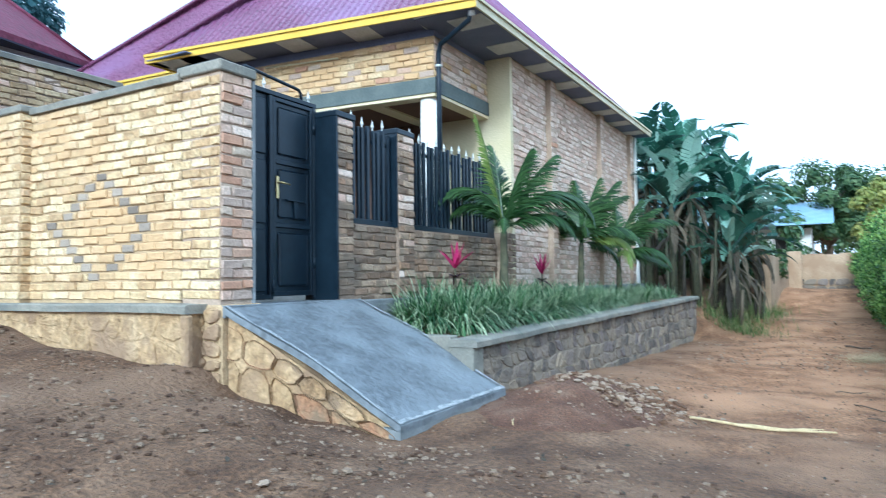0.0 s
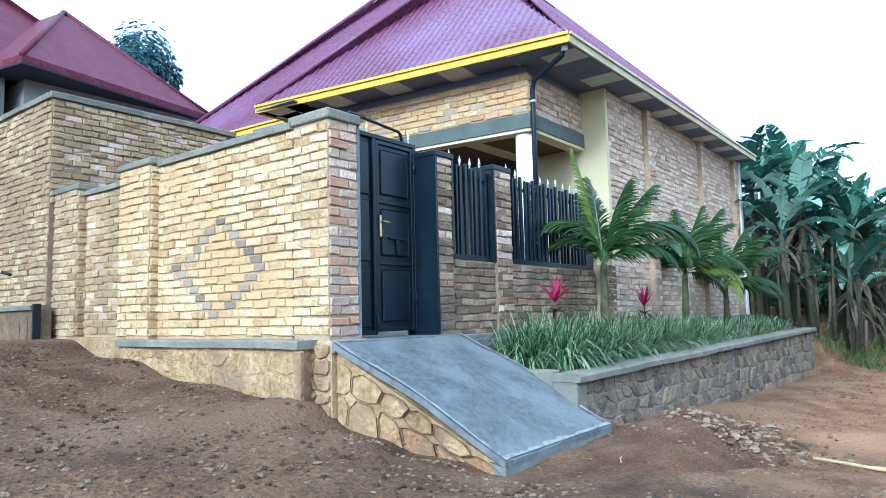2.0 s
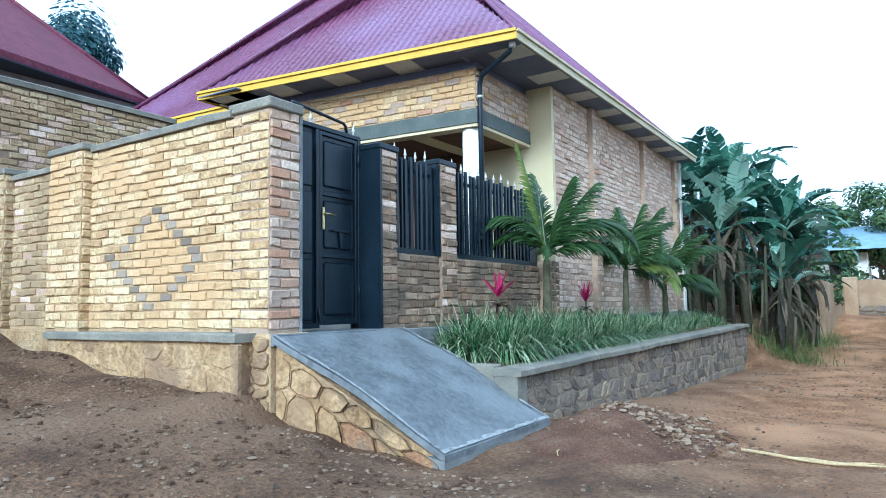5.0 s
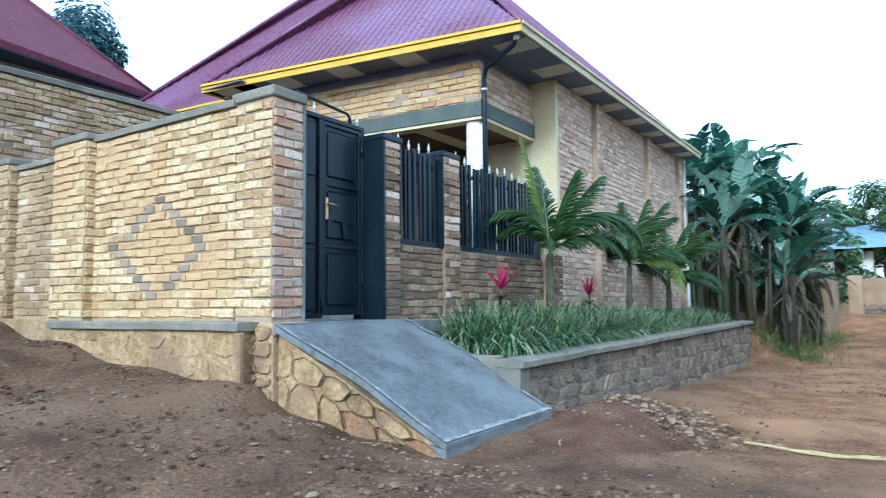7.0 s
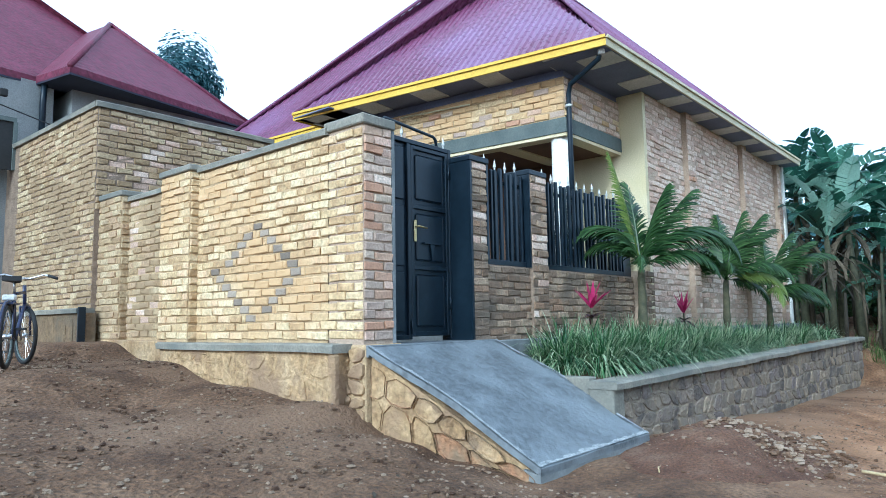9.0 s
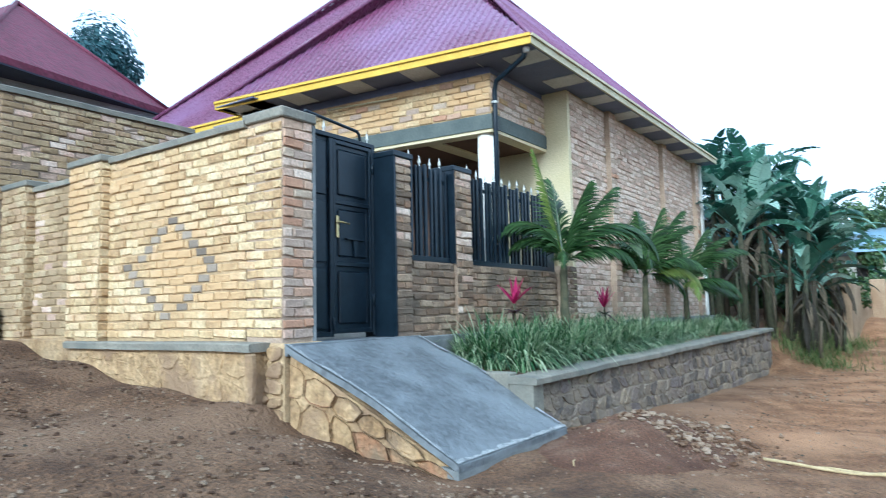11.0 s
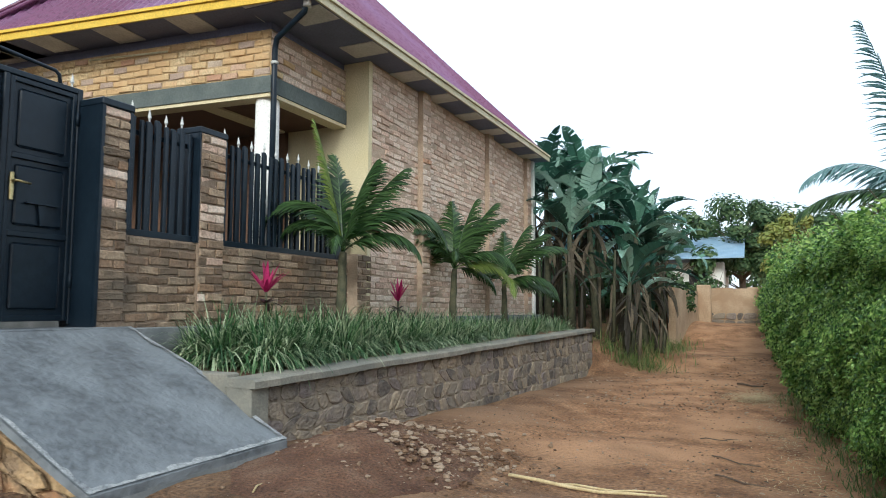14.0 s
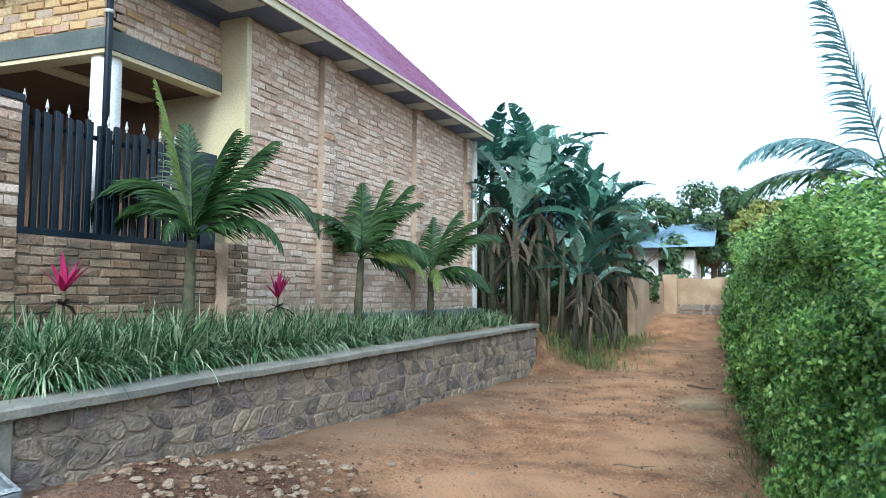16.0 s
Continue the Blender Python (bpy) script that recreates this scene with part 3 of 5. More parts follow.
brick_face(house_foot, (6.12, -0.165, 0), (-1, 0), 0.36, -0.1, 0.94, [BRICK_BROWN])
base_strip = tagged(part("baseboard", boxes(((1.95, -0.06, -0.42), (5.9, 0.01, -0.02)), bevel=0.01), CEMENT, None), "grey cement skirting at the foot of the wall", "skirting", kind="structure")


# ---- gate ----
def gate():
    g = thing("metal_gate", "closed dark blue-green steel gate with pressed panels", "gate", at=(0, 0, 0))
    y = 0.30
    part("gate_frame", boxes(((0.40, y - 0.03, 0.02), (0.46, y + 0.05, 2.2)), ((1.58, y - 0.03, 0.02), (1.63, y + 0.05, 2.2)), ((0.46, y - 0.03, 2.15), (1.58, y + 0.05, 2.2)),
                             ((0.90, y - 0.03, 0.02), (0.95, y + 0.05, 2.15)), ((0.46, y - 0.03, 0.02), (0.9, y + 0.05, 0.07)), bevel=0.006), STEEL, g)
    side = part("fixed_panel", boxes(((0.46, y + 0.01, 0.07), (0.90, y + 0.03, 2.15))), STEEL, g)
    for z0, z1 in ((0.1, 0.74), (0.8, 1.46), (1.52, 2.1)):
        part("pressed_panel", boxes(((0.5, y - 0.012, z0), (0.86, y + 0.012, z1)), bevel=0.01), STEEL, side)
    leaf = part("leaf", boxes(((0.955, y, 0.05), (1.575, y + 0.03, 2.145))), STEEL, g)
    part("rail", boxes(((0.955, y - 0.025, 0.05), (0.995, y + 0.0, 2.145)), ((1.535, y - 0.025, 0.05), (1.575, y, 2.145)), ((0.995, y - 0.025, 0.05), (1.535, y, 0.1)), ((0.995, y - 0.025, 2.1), (1.535, y, 2.145)),
                       ((0.995, y - 0.025, 0.77), (1.535, y, 0.82)), ((0.995, y - 0.025, 1.44), (1.535, y, 1.49)), bevel=0.005), STEEL, leaf)
    for z0, z1 in ((0.15, 0.72), (0.87, 1.39), (1.54, 2.05)):
        part("pressed_panel", boxes(((1.04, y - 0.02, z0), (1.49, y + 0.005, z1)), bevel=0.018), STEEL, leaf)
    bm = bmesh.new()
    box(bm, (1.13, y - 0.06, 1.06), (1.42, y - 0.02, 1.075))
    prism(bm, [(1.24, y - 0.045, 1.06), (1.31, y - 0.045, 1.06), (1.285, y - 0.045, 0.88), (1.265, y - 0.045, 0.88)], (0, 0.03, 0))
    part("letter_flap", bm, STEEL, leaf)
    plate = part("handle_plate", boxes(((0.985, y - 0.045, 1.07), (1.02, y - 0.024, 1.31)), bevel=0.006), BRASS, leaf, "worn brass plate")
    bm = bmesh.new()
    tube(bm, [(1.0, y - 0.03, 1.235), (1.0, y - 0.085, 1.235), (1.02, y - 0.09, 1.235), (1.13, y - 0.09, 1.225)], 0.011)
    part("lever_handle", bm, BRASS, leaf, "brass lever handle", smooth=True)
    one_tube("bolt", [(0.93, y - 0.04, 0.08), (0.93, y - 0.04, 0.22)], 0.012, STEEL, g)
    for z in (0.35, 1.85):
        one_tube("hinge", [(1.578, y - 0.035, z), (1.578, y - 0.035, z + 0.12)], 0.014, STEEL, g)
    one_tube("hoop_bar", [(0.55, y, 2.19), (0.55, y, 2.34), (0.58, y, 2.37), (1.36, y, 2.31), (1.40, y, 2.28), (1.42, y, 2.17)], 0.018, STEEL, g, seg=8)
    for x in (0.62, 0.84, 1.53):
        spear(g, x, y, 2.2, 0.1)


def spear(parent, x, y, z, h=0.1):
    bm = bmesh.new()
    tube(bm, [(x, y, z), (x, y, z + h * 0.3), (x, y, z + h * 0.5), (x, y, z + h * 1.35)], [0.008, 0.009, 0.02, 0.002], 6)
    part("spearhead", bm, SPIKE, parent, "pale worn spearhead")


gate()


def railing(name, x0, x1, z0, z1, bars, label):
    r = thing(name, label, "railing", "railing panels")
    y = 0.09
    part("bottom_rail", boxes(((x0, y - 0.05, z0), (x1, y + 0.04, z0 + 0.07)), bevel=0.006), STEEL, r)
    part("mid_rail", boxes(((x0, y + 0.012, z1 - 0.16), (x1, y + 0.035, z1 - 0.11)), bevel=0.004), STEEL, r)
    n = bars
    gaps = random.Random(bars)
    for i in range(n):
        x = x0 + (x1 - x0) * (i + 0.5) / n
        pitch = (x1 - x0) / n
        left, right = x - pitch * 0.5 + gaps.uniform(0.006, 0.016) + (0.026 if i % 3 == 1 else 0), x + pitch * 0.5 - 0.002
        wave = 0.025 * math.cos(2 * math.pi * i / 3)
        bm = bmesh.new()
        mid = left + (right - left) * 0.5
        box(bm, (left, y - 0.045, z0 + 0.06), (mid, y - 0.006, z1 + wave), 0.004)
        box(bm, (mid, y - 0.018, z0 + 0.06), (right, y - 0.004, z1 + wave - 0.01), 0.003)
        part("slat", bm, STEEL, r)
        if i % 2 == 0:
            spear(r, x, y - 0.015, z1 + wave, 0.1)
    return r


railing("railing", 1.96, 2.80, 0.86, 2.03, 8, "dark steel slat railing with spearheads above a brick wall")
railing("railing", 3.22, 5.5, 0.86, 2.05, 20, "long dark steel slat railing with spearheads above a brick wall")

# ---- ramp ----
ramp = thing("ramp", "steep grey cement ramp on a rubble stone base", "ramp", kind="structure")
TL, TR, BR, BL = Vector((-0.01, -0.05, -0.02)), Vector((2.0, -0.06, -0.02)), Vector((2.13, -1.79, -0.93)), Vector((0.37, -1.66, -0.985))
bm = bmesh.new()
N = 14
rows = []
for i in range(N + 1):
    f = i / N
    a, b = TL.lerp(BL, f), TR.lerp(BR, f)
    row = []
    for k in range(9):
        g = k / 8
        p = a.lerp(b, g)
        p.z += 0.012 * noise.noise((p.x * 3, p.y * 3, 1)) + (0.05 * math.sin(math.pi * f) ** 2)
        if k in (0, 8) or i == N:
            p.x += 0.012 * noise.noise((p.y * 7, k, 2))
            p.y += 0.012 * noise.noise((p.x * 7, i, 4))
        row.append(bm.verts.new(p))
    rows.append(row)
for q0, q1 in zip(rows, rows[1:]):
    for k in range(8):
        bm.faces.new((q0[k], q1[k], q1[k + 1], q0[k + 1]))
made = bmesh.ops.extrude_face_region(bm, geom=bm.faces[:])
bmesh.ops.translate(bm, verts=[v for v in made["geom"] if isinstance(v, bmesh.types.BMVert)], vec=(0, 0, -0.06))
part("slab", bm, RAMP, ramp, "worn blue-grey cement slab")


def worn_edge(a0, a1, inward, seed):
    """A thin uneven skin of pale worn cement along one edge of the slab."""
    r = random.Random(seed)
    V, F = [], []
    n = 46
    for i in range(n + 1):
        f = i / n
        p = a0.lerp(a1, f)
        q = (p.y - TL.y) / (BL.y - TL.y)
        for o in (0.006, 0.02 + 0.05 * max(0.0, noise.noise((f * 9, seed, 0)) + 0.25) + r.uniform(0, 0.018)):
            c = p + inward * o
            lift = 0.05 * math.sin(math.pi * min(1, max(0, q))) ** 2
            V.append((c.x, c.y, c.z + lift + 0.016))
    for i in range(n):
        F.append((2 * i, 2 * i + 1, 2 * i + 3, 2 * i + 2))
    mesh_ob("worn_edge", V, F, WORN_CEMENT, ramp, "pale worn cement edge")


slope = (BL - TL).normalized()
worn_edge(TL, BL, Vector((1, 0, 0)), 1)
worn_edge(TR, BR, Vector((-1, 0, 0)), 2)
worn_edge(BL, BR, -slope, 3)
part("landing", boxes(((0.0, -0.06, -0.12), (1.98, 0.36, -0.006)), bevel=0.008), RAMP, ramp)
bm = bmesh.new()
prism(bm, [TL + Vector((0.06, 0, -0.09)), BL + Vector((0.06, 0.02, -0.09)), BR + Vector((-0.03, 0.02, -0.09)), TR + Vector((-0.03, 0, -0.09))], (0, 0, -0.9))
base = part("base", bm, PLASTER_EARTH, ramp)
stone_face(ramp, (0.36, -1.62), (0.02, 0.1), lambda s: -1.07 + 0.95 * min(1, s * 1.02) + 0.05 * math.sin(math.pi * s), lambda s: -1.2 + 0.42 * s, STONE_YELLOW, 0.27, 0.03, 0.011, 12, flip=-1)

bm = bmesh.new()
prism(bm, [BL + Vector((0.0, 0.0, -0.05)), BR + Vector((0.0, 0.0, -0.05)), BR + Vector((0.0, 0.12, -0.04)), BL + Vector((-0.01, 0.16, -0.02))], (0, 0, -0.3))
part("toe", bm, CEMENT, ramp)

# ---- planter ----
planter = thing("planter", "long raised bed with a rubble stone wall and cement coping", "planter", kind="structure")
PA, PB = (2.05, -1.47), (14.05, -1.68)
bm = bmesh.new()
prism(bm, [(PA[0], PA[1] + 0.03, -0.5), (PB[0], PB[1] + 0.03, -0.38), (PB[0], PB[1] + 0.25, -0.38), (PA[0], PA[1] + 0.25, -0.5)], (0, 0, -1.2))
part("wall_core", bm, PLINTH_GREY, planter)
stone_face(planter, (2.28, -1.446), (PB[0], PB[1] + 0.025), lambda s: -0.51 + 0.125 * s, lambda s: -1.28 - 0.22 * s, STONE_GREY, 0.23, 0.014, 0.008, 21, flip=-1)
part("corner_render", boxes(((2.03, -1.475, -1.15), (2.27, -1.2, -0.5)), bevel=0.012), CAP, planter)
part("end_wall", boxes(((2.03, -1.2, -1.1), (2.2, -0.02, -0.4)), bevel=0.012), CAP, planter)
bm = bmesh.new()
r = random.Random(4)
secs = []
for i in range(41):
    f = i / 40
    x, y, z = PA[0] - 0.03 + (PB[0] - PA[0] + 0.06) * f, PA[1] + (PB[1] - PA[1]) * f, -0.51 + 0.125 * f
    o = r.uniform(-0.006, 0.006)
    secs.append([bm.verts.new((x, y + a + o, z + h + o)) for a, h in ((-0.05, 0), (-0.052, 0.06), (-0.03, 0.078), (0.28, 0.08), (0.3, 0.06), (0.3, 0))])
for q0, q1 in zip(secs, secs[1:]):
    for k in range(6):
        bm.faces.new((q0[k], q0[(k + 1) % 6], q1[(k + 1) % 6], q1[k]))
bm.faces.new(secs[0])
bm.faces.new(secs[-1])
part("coping", bm, CAP, planter)
bm = bmesh.new()
prism(bm, [(2.15, -1.25, -0.46), (13.95, -1.45, -0.36), (13.95, -0.1, -0.2), (2.15, 0.0, -0.36)], (0, 0, -0.6))
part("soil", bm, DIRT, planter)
part("apron", boxes(((8.2, -0.42, -0.3), (13.9, -0.16, 0.03)), bevel=0.01), CEMENT, planter)

# ---- house ----
house = thing("house", "tan and pinkish brick house with maroon hipped sheet roof", "house")
side = part("side_wall", boxes(((6.1, -0.17, -0.4), (13.75, 0.1, 3.9))), MORTAR_GREY, house)
brick_face(side, (13.75, -0.17, 0), (-1, 0), 7.65, -0.1, 3.88, [BRICK_PINK, BRICK_PINK], 320, near=6.6)
for x in (7.62, 10.75, 13.35):
    pil = part("pilaster", boxes(((x, -0.27, -0.4), (x + 0.3, -0.15, 3.9))), MORTAR_GREY, house)
    brick_face(pil, (x + 0.3, -0.27, 0), (-1, 0), 0.3, -0.1, 3.88, [BRICK_PINK, BRICK_RED])
part("end_wall", boxes(((13.752, -0.29, -0.4), (13.92, 9.0, 3.9))), WHITE, house)
part("porch_back_wall", boxes(((6.0, -0.175, -0.2), (6.098, 6.4, 3.9))), CREAM, house, "cream painted porch wall")
# added brown sheet before the cream wall, painting in the porch's shade
part("inner_wall", boxes(((5.9, 1.3, -0.1), (5.99, 6.4, 2.94))), PURPLE, house, "dark brown sheet that paints in the porch's shade")
part("porch_end_wall", boxes(((4.2, 6.2, -0.2), (6.0, 6.4, 3.9))), CREAM, house)
part("porch_floor", boxes(((4.3, 0.35, -0.3), (6.0, 6.4, 0.02))), CEMENT, house)
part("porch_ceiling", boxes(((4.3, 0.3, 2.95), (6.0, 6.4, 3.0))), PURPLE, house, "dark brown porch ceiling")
part("ceiling_batten", boxes(((4.4, 1.3, 2.92), (5.9, 1.55, 2.95))), CREAM, house)


def front_x(y, x0=4.25):
    return x0 - 0.09 * (y - 0.25)


def slanted(name, y0, y1, z0, z1, x0, thick, mat, label=""):
    """A piece along the slanting front of the house."""
    bm = bmesh.new()
    prism(bm, [(front_x(y0, x0), y0, z1), (front_x(y1, x0), y1, z1), (front_x(y1, x0) + thick, y1, z1), (front_x(y0, x0) + thick, y0, z1)], (0, 0, z0 - z1))
    return part(name, bm, mat, house, label)


upper = slanted("porch_wall", 0.25, 6.2, 3.17, 3.8, 4.25, 0.2, MORTAR)
brick_face(upper, (front_x(0.25), 0.25, 0), (-0.09, 1), 5.9, 3.19, 3.78, [BRICK_TAN, BRICK_RED], near=1.5)
upper_side = part("porch_side_wall", boxes(((4.27, 0.25, 3.17), (6.0, 0.45, 3.8))), MORTAR_GREY, house)
brick_face(upper_side, (6.0, 0.25, 0), (-1, 0), 1.75, 3.19, 3.78, [BRICK_PINK, BRICK_TAN])
slanted("lintel_band", 0.22, 6.2, 2.95, 3.17, 4.22, 0.26, BAND, "dark grey-green painted lintel band")
part("lintel_band", boxes(((4.24, 0.215, 2.95), (6.0, 0.47, 3.17)), bevel=0.004), BAND, house, "dark grey-green painted lintel band")
slanted("lintel_soffit", 0.24, 6.2, 2.90, 2.948, 4.24, 0.22, CREAM)
part("lintel_soffit", boxes(((4.26, 0.23, 2.90), (6.0, 0.45, 2.948))), CREAM, house)
# blue-grey strip between the top of the brickwork and the soffit
slanted("wall_plate", 0.27, 6.2, 3.8, 3.93, 4.28, 0.12, SOFFIT)
part("wall_plate", boxes(((4.3, 0.28, 3.8), (6.0, 0.4, 3.93))), SOFFIT, house)
one_tube("column", [(4.42, 0.42, 0.0), (4.42, 0.42, 1.5), (4.42, 0.42, 2.9)], [0.165, 0.16, 0.155], WHITE, house, "round white column", 24)
one_tube("downpipe", [(3.98, -0.5, 3.9), (4.0, -0.46, 3.8), (4.18, 0.1, 3.62), (4.22, 0.16, 3.5), (4.22, 0.16, 3.2), (4.22, 0.16, 0.0)], 0.038, STEEL, house, "dark painted downpipe", 12)
for z in (1.2, 3.3):
    one_tube("pipe_clip", [(4.22, 0.16, z), (4.22, 0.16, z + 0.035)], 0.05, SPIKE, house, seg=12)
one_tube("pipe_outlet", [(3.97, -0.52, 3.84), (3.97, -0.52, 3.97)], 0.05, PANEL, house, seg=12)

one_tube("conduit", [(front_x(1.90) - 0.02, 1.90, 3.70), (front_x(3.31) - 0.02, 3.31, 3.75)], 0.016, FASCIA_SIDE, house, "pale conduit on the porch wall")

# roof: two hipped parts of one pitch
PITCH, EAVE = 1.05, 4.0
X0, Y0, Y1A, X1 = 3.84, -0.66, 5.2, 14.0
SKEW = -0.135


def corrugated(bm, p0, p1, inward, rise):
    """A hip slope over the eave from p0 to p1, its ribs running up the slope; rise(s) gives the run from the eave."""
    p0, p1 = Vector(p0), Vector(p1)
    length = (p1 - p0).length
    n = max(8, int(length / 0.034))
    d = (p1 - p0) / n
    prev = None
    for i in range(n + 1):
        run = rise(i / n * length)
        rib = 0.036 if i % 4 == 0 else 0.0
        a = p0 + d * i + Vector((0, 0, rib))
        cells = [bm.verts.new(a + Vector((*inward, 0)) * run * f + Vector((0, 0, PITCH * run * f))) for f in (0, 0.34, 0.67, 1.0)]
        if prev:
            for k in range(3):
                bm.faces.new((prev[k], cells[k], cells[k + 1], prev[k + 1]))
        prev = cells


def hip_roof(name, c0, c1, c2, c3, mat, parent, ribbed=True):
    """A hipped roof over corners c0 (front near), c1 (front far), c2 (back far), c3 (back near)."""
    bm = bmesh.new()
    half = min((Vector(c1) - Vector(c0)).length, (Vector(c3) - Vector(c0)).length) / 2
    for a, b in ((c0, c1), (c1, c2), (c2, c3), (c3, c0)):
        a, b = Vector(a), Vector(b)
        L = (b - a).length
        u = (b - a).normalized()
        inward = (u.y, -u.x)
        corrugated(bm, a, b, inward, lambda s, L=L: max(0.001, min(s, L - s, half)))
    return part(name, bm, mat, parent)


hip_roof("roof", (X0, Y0, EAVE), (X0 + SKEW * (Y1A - Y0), Y1A, EAVE), (12.0, Y1A, EAVE), (12.0, Y0, EAVE), ROOF, house)
hip_roof("roof", (X0 + 0.3, Y0, EAVE - 0.01), (X0 - 0.24, 9.75, EAVE - 0.01), (X1, 9.75, EAVE), (X1, Y0, EAVE), ROOF, house)


def ridge(parent, a, b, mat, r=0.036):
    one_tube("ridge_cap", [a, b], r, mat, parent, seg=8)


h = 2.9
ridge(house, (X0, Y0, EAVE + 0.02), (X0 + h, Y0 + h, EAVE + h * PITCH + 0.02), ROOF)
xa = X0 + SKEW * (Y1A - Y0)
ridge(house, (xa, Y1A, EAVE + 0.02), (xa + h, Y1A - h, EAVE + h * PITCH + 0.02), ROOF)


ridge(house, (X0 - 0.24, 9.75, EAVE), (X0 + 4.57, 9.75 - 4.9, EAVE + 4.9 * PITCH), ROOF, 0.045)


def fascia(a, b, mat=YELLOW):
    """A board along the eave and the drip edge of the roof sheets above it."""
    a, b = Vector(a), Vector(b)
    u = (b - a).normalized()
    inn = Vector((u.y, -u.x, 0))
    bm = bmesh.new()
    prism(bm, [a, b, b + inn * 0.03, a + inn * 0.03], (0, 0, -0.10))
    f = part("fascia", bm, mat, house, "yellow painted fascia board")
    bm = bmesh.new()
    prism(bm, [a - inn * 0.03 + Vector((0, 0, 0.045)), b - inn * 0.03 + Vector((0, 0, 0.045)), b + inn * 0.05 + Vector((0, 0, 0.045)), a + inn * 0.05 + Vector((0, 0, 0.045))], (0, 0, -0.042))
    part("drip_edge", bm, mat, f)
    bm = bmesh.new()
    L = (b - a).length
    if mat is FASCIA_SIDE:
        a, b = a - Vector((0, 0, 0.026)), b - Vector((0, 0, 0.026))
    prism(bm, [a + inn * 0.032 + Vector((0, 0, -0.05)), b + inn * 0.032 + Vector((0, 0, -0.05)), b + inn * 1.0 + Vector((0, 0, -0.05)), a + inn * 1.0 + Vector((0, 0, -0.05))], (0, 0, -0.02))
    soff = part("soffit", bm, SOFFIT, house, "dark soffit with pale panels")
    n = max(1, int(L / 1.15))
    for i in range(n):
        s = (i + 0.45) / n * L
        q = a + u * s
        bm = bmesh.new()
        prism(bm, [q + inn * 0.05 + Vector((0, 0, -0.072)), q + u * 0.45 + inn * 0.05 + Vector((0, 0, -0.072)), q + u * 0.45 + inn * 0.6 + Vector((0, 0, -0.072)), q + inn * 0.6 + Vector((0, 0, -0.072))], (0, 0, -0.012))
        part("soffit_panel", bm, PANEL, soff)


fascia((X0, Y0, EAVE), (xa, Y1A, EAVE))
fascia((xa, Y1A, EAVE), (4.0, Y1A + 0.01, EAVE))
fascia((X0 + 0.0, Y1A + 0.05, EAVE), (X0 - 0.24, 9.75, EAVE))
fascia((X1, Y0, EAVE), (X0, Y0, EAVE), FASCIA_SIDE)

# ---- neighbouring tower wall and house ----
nb_wall = wall_block("wall_10", (-0.2, 5.6, -0.3), (2.85, 9.6, 3.5), MORTAR_BROWN, "tall tan brick neighbouring wall with grey coping")
brick_face(nb_wall, (-0.2, 5.6, 0), (0, 1), 3.3, 0.46, 3.48, [BRICK_OLIVE], 300, near=0.0)
brick_face(nb_wall, (2.85, 5.6, 0), (-1, 0), 3.05, 1.95, 3.48, [BRICK_OLIVE, BRICK_PINK], 300, near=1.5)
coping(nb_wall, (-0.2, 5.6), (-0.2, 9.6), 3.5, 0.2, 0.09)
coping(nb_wall, (2.9, 5.6), (-0.24, 5.6), 3.502, 0.2, 0.09)
nb_plinth = tagged(part("plinth", boxes(((-0.42, 5.4, -0.5), (-0.2, 9.5, 0.42)), bevel=0.01), PLASTER_DIRTY, None), "rendered plinth with flush stones and a dark end", "wall", kind="structure")
stone_face(nb_plinth, (-0.42, 5.6), (-0.42, 9.4), lambda s: 0.38, lambda s: -0.05, PLASTER_DIRTY, 0.34, 0.012, 0.03, 31)
coping(nb_plinth, (-0.42, 5.42), (-0.42, 9.5), 0.42, 0.2, 0.07)
part("dark_end", boxes(((-0.46, 5.37, 0.0), (-0.355, 5.4, 0.5)), bevel=0.005), STEEL, nb_plinth, "dark painted end")

neighbour = thing("neighbour_house", "grey rendered house with dark red hipped roof", "house")
nx, ny, nz = 0.45, 8.6, 5.05
part("wall", boxes(((nx + 0.35, ny + 0.75, 0), (8.0, 14.0, nz - 0.1))), PLASTER_NB, neighbour)


def plain_hip(name, corners, pitch, mat, parent, rib=0.0):
    """A smooth hipped roof over four corners taken clockwise from above, with a thin eave edge."""
    bm = bmesh.new()
    cs = [Vector(c) for c in corners]
    half = min((cs[1] - cs[0]).length, (cs[2] - cs[1]).length) / 2
    for a, b in zip(cs, cs[1:] + cs[:1]):
        u = (b - a).normalized()
        inward = Vector((u.y, -u.x, 0))
        L = (b - a).length
        n = max(6, int(L / 0.3))
        prev = None
        for i in range(n + 1):
            s = L * i / n
            run = max(0.001, min(s, L - s, half))
            q = a + u * s
            col = [bm.verts.new(q + Vector((0, 0, -0.14))), bm.verts.new(q)] + [bm.verts.new(q + inward * run * f + Vector((0, 0, pitch * run * f))) for f in (0.5, 1.0)]
            if prev:
                for k in range(3):
                    bm.faces.new((prev[k], col[k], col[k + 1], prev[k + 1]))
            prev = col
    roof = part(name, bm, mat, parent)
    under = bmesh.new()
    prism(under, [c + Vector((0, 0, -0.13)) for c in cs], (0, 0, -0.04))
    part("soffit", under, SOFFIT_NAVY, roof, "dark navy painted soffit")
    return roof


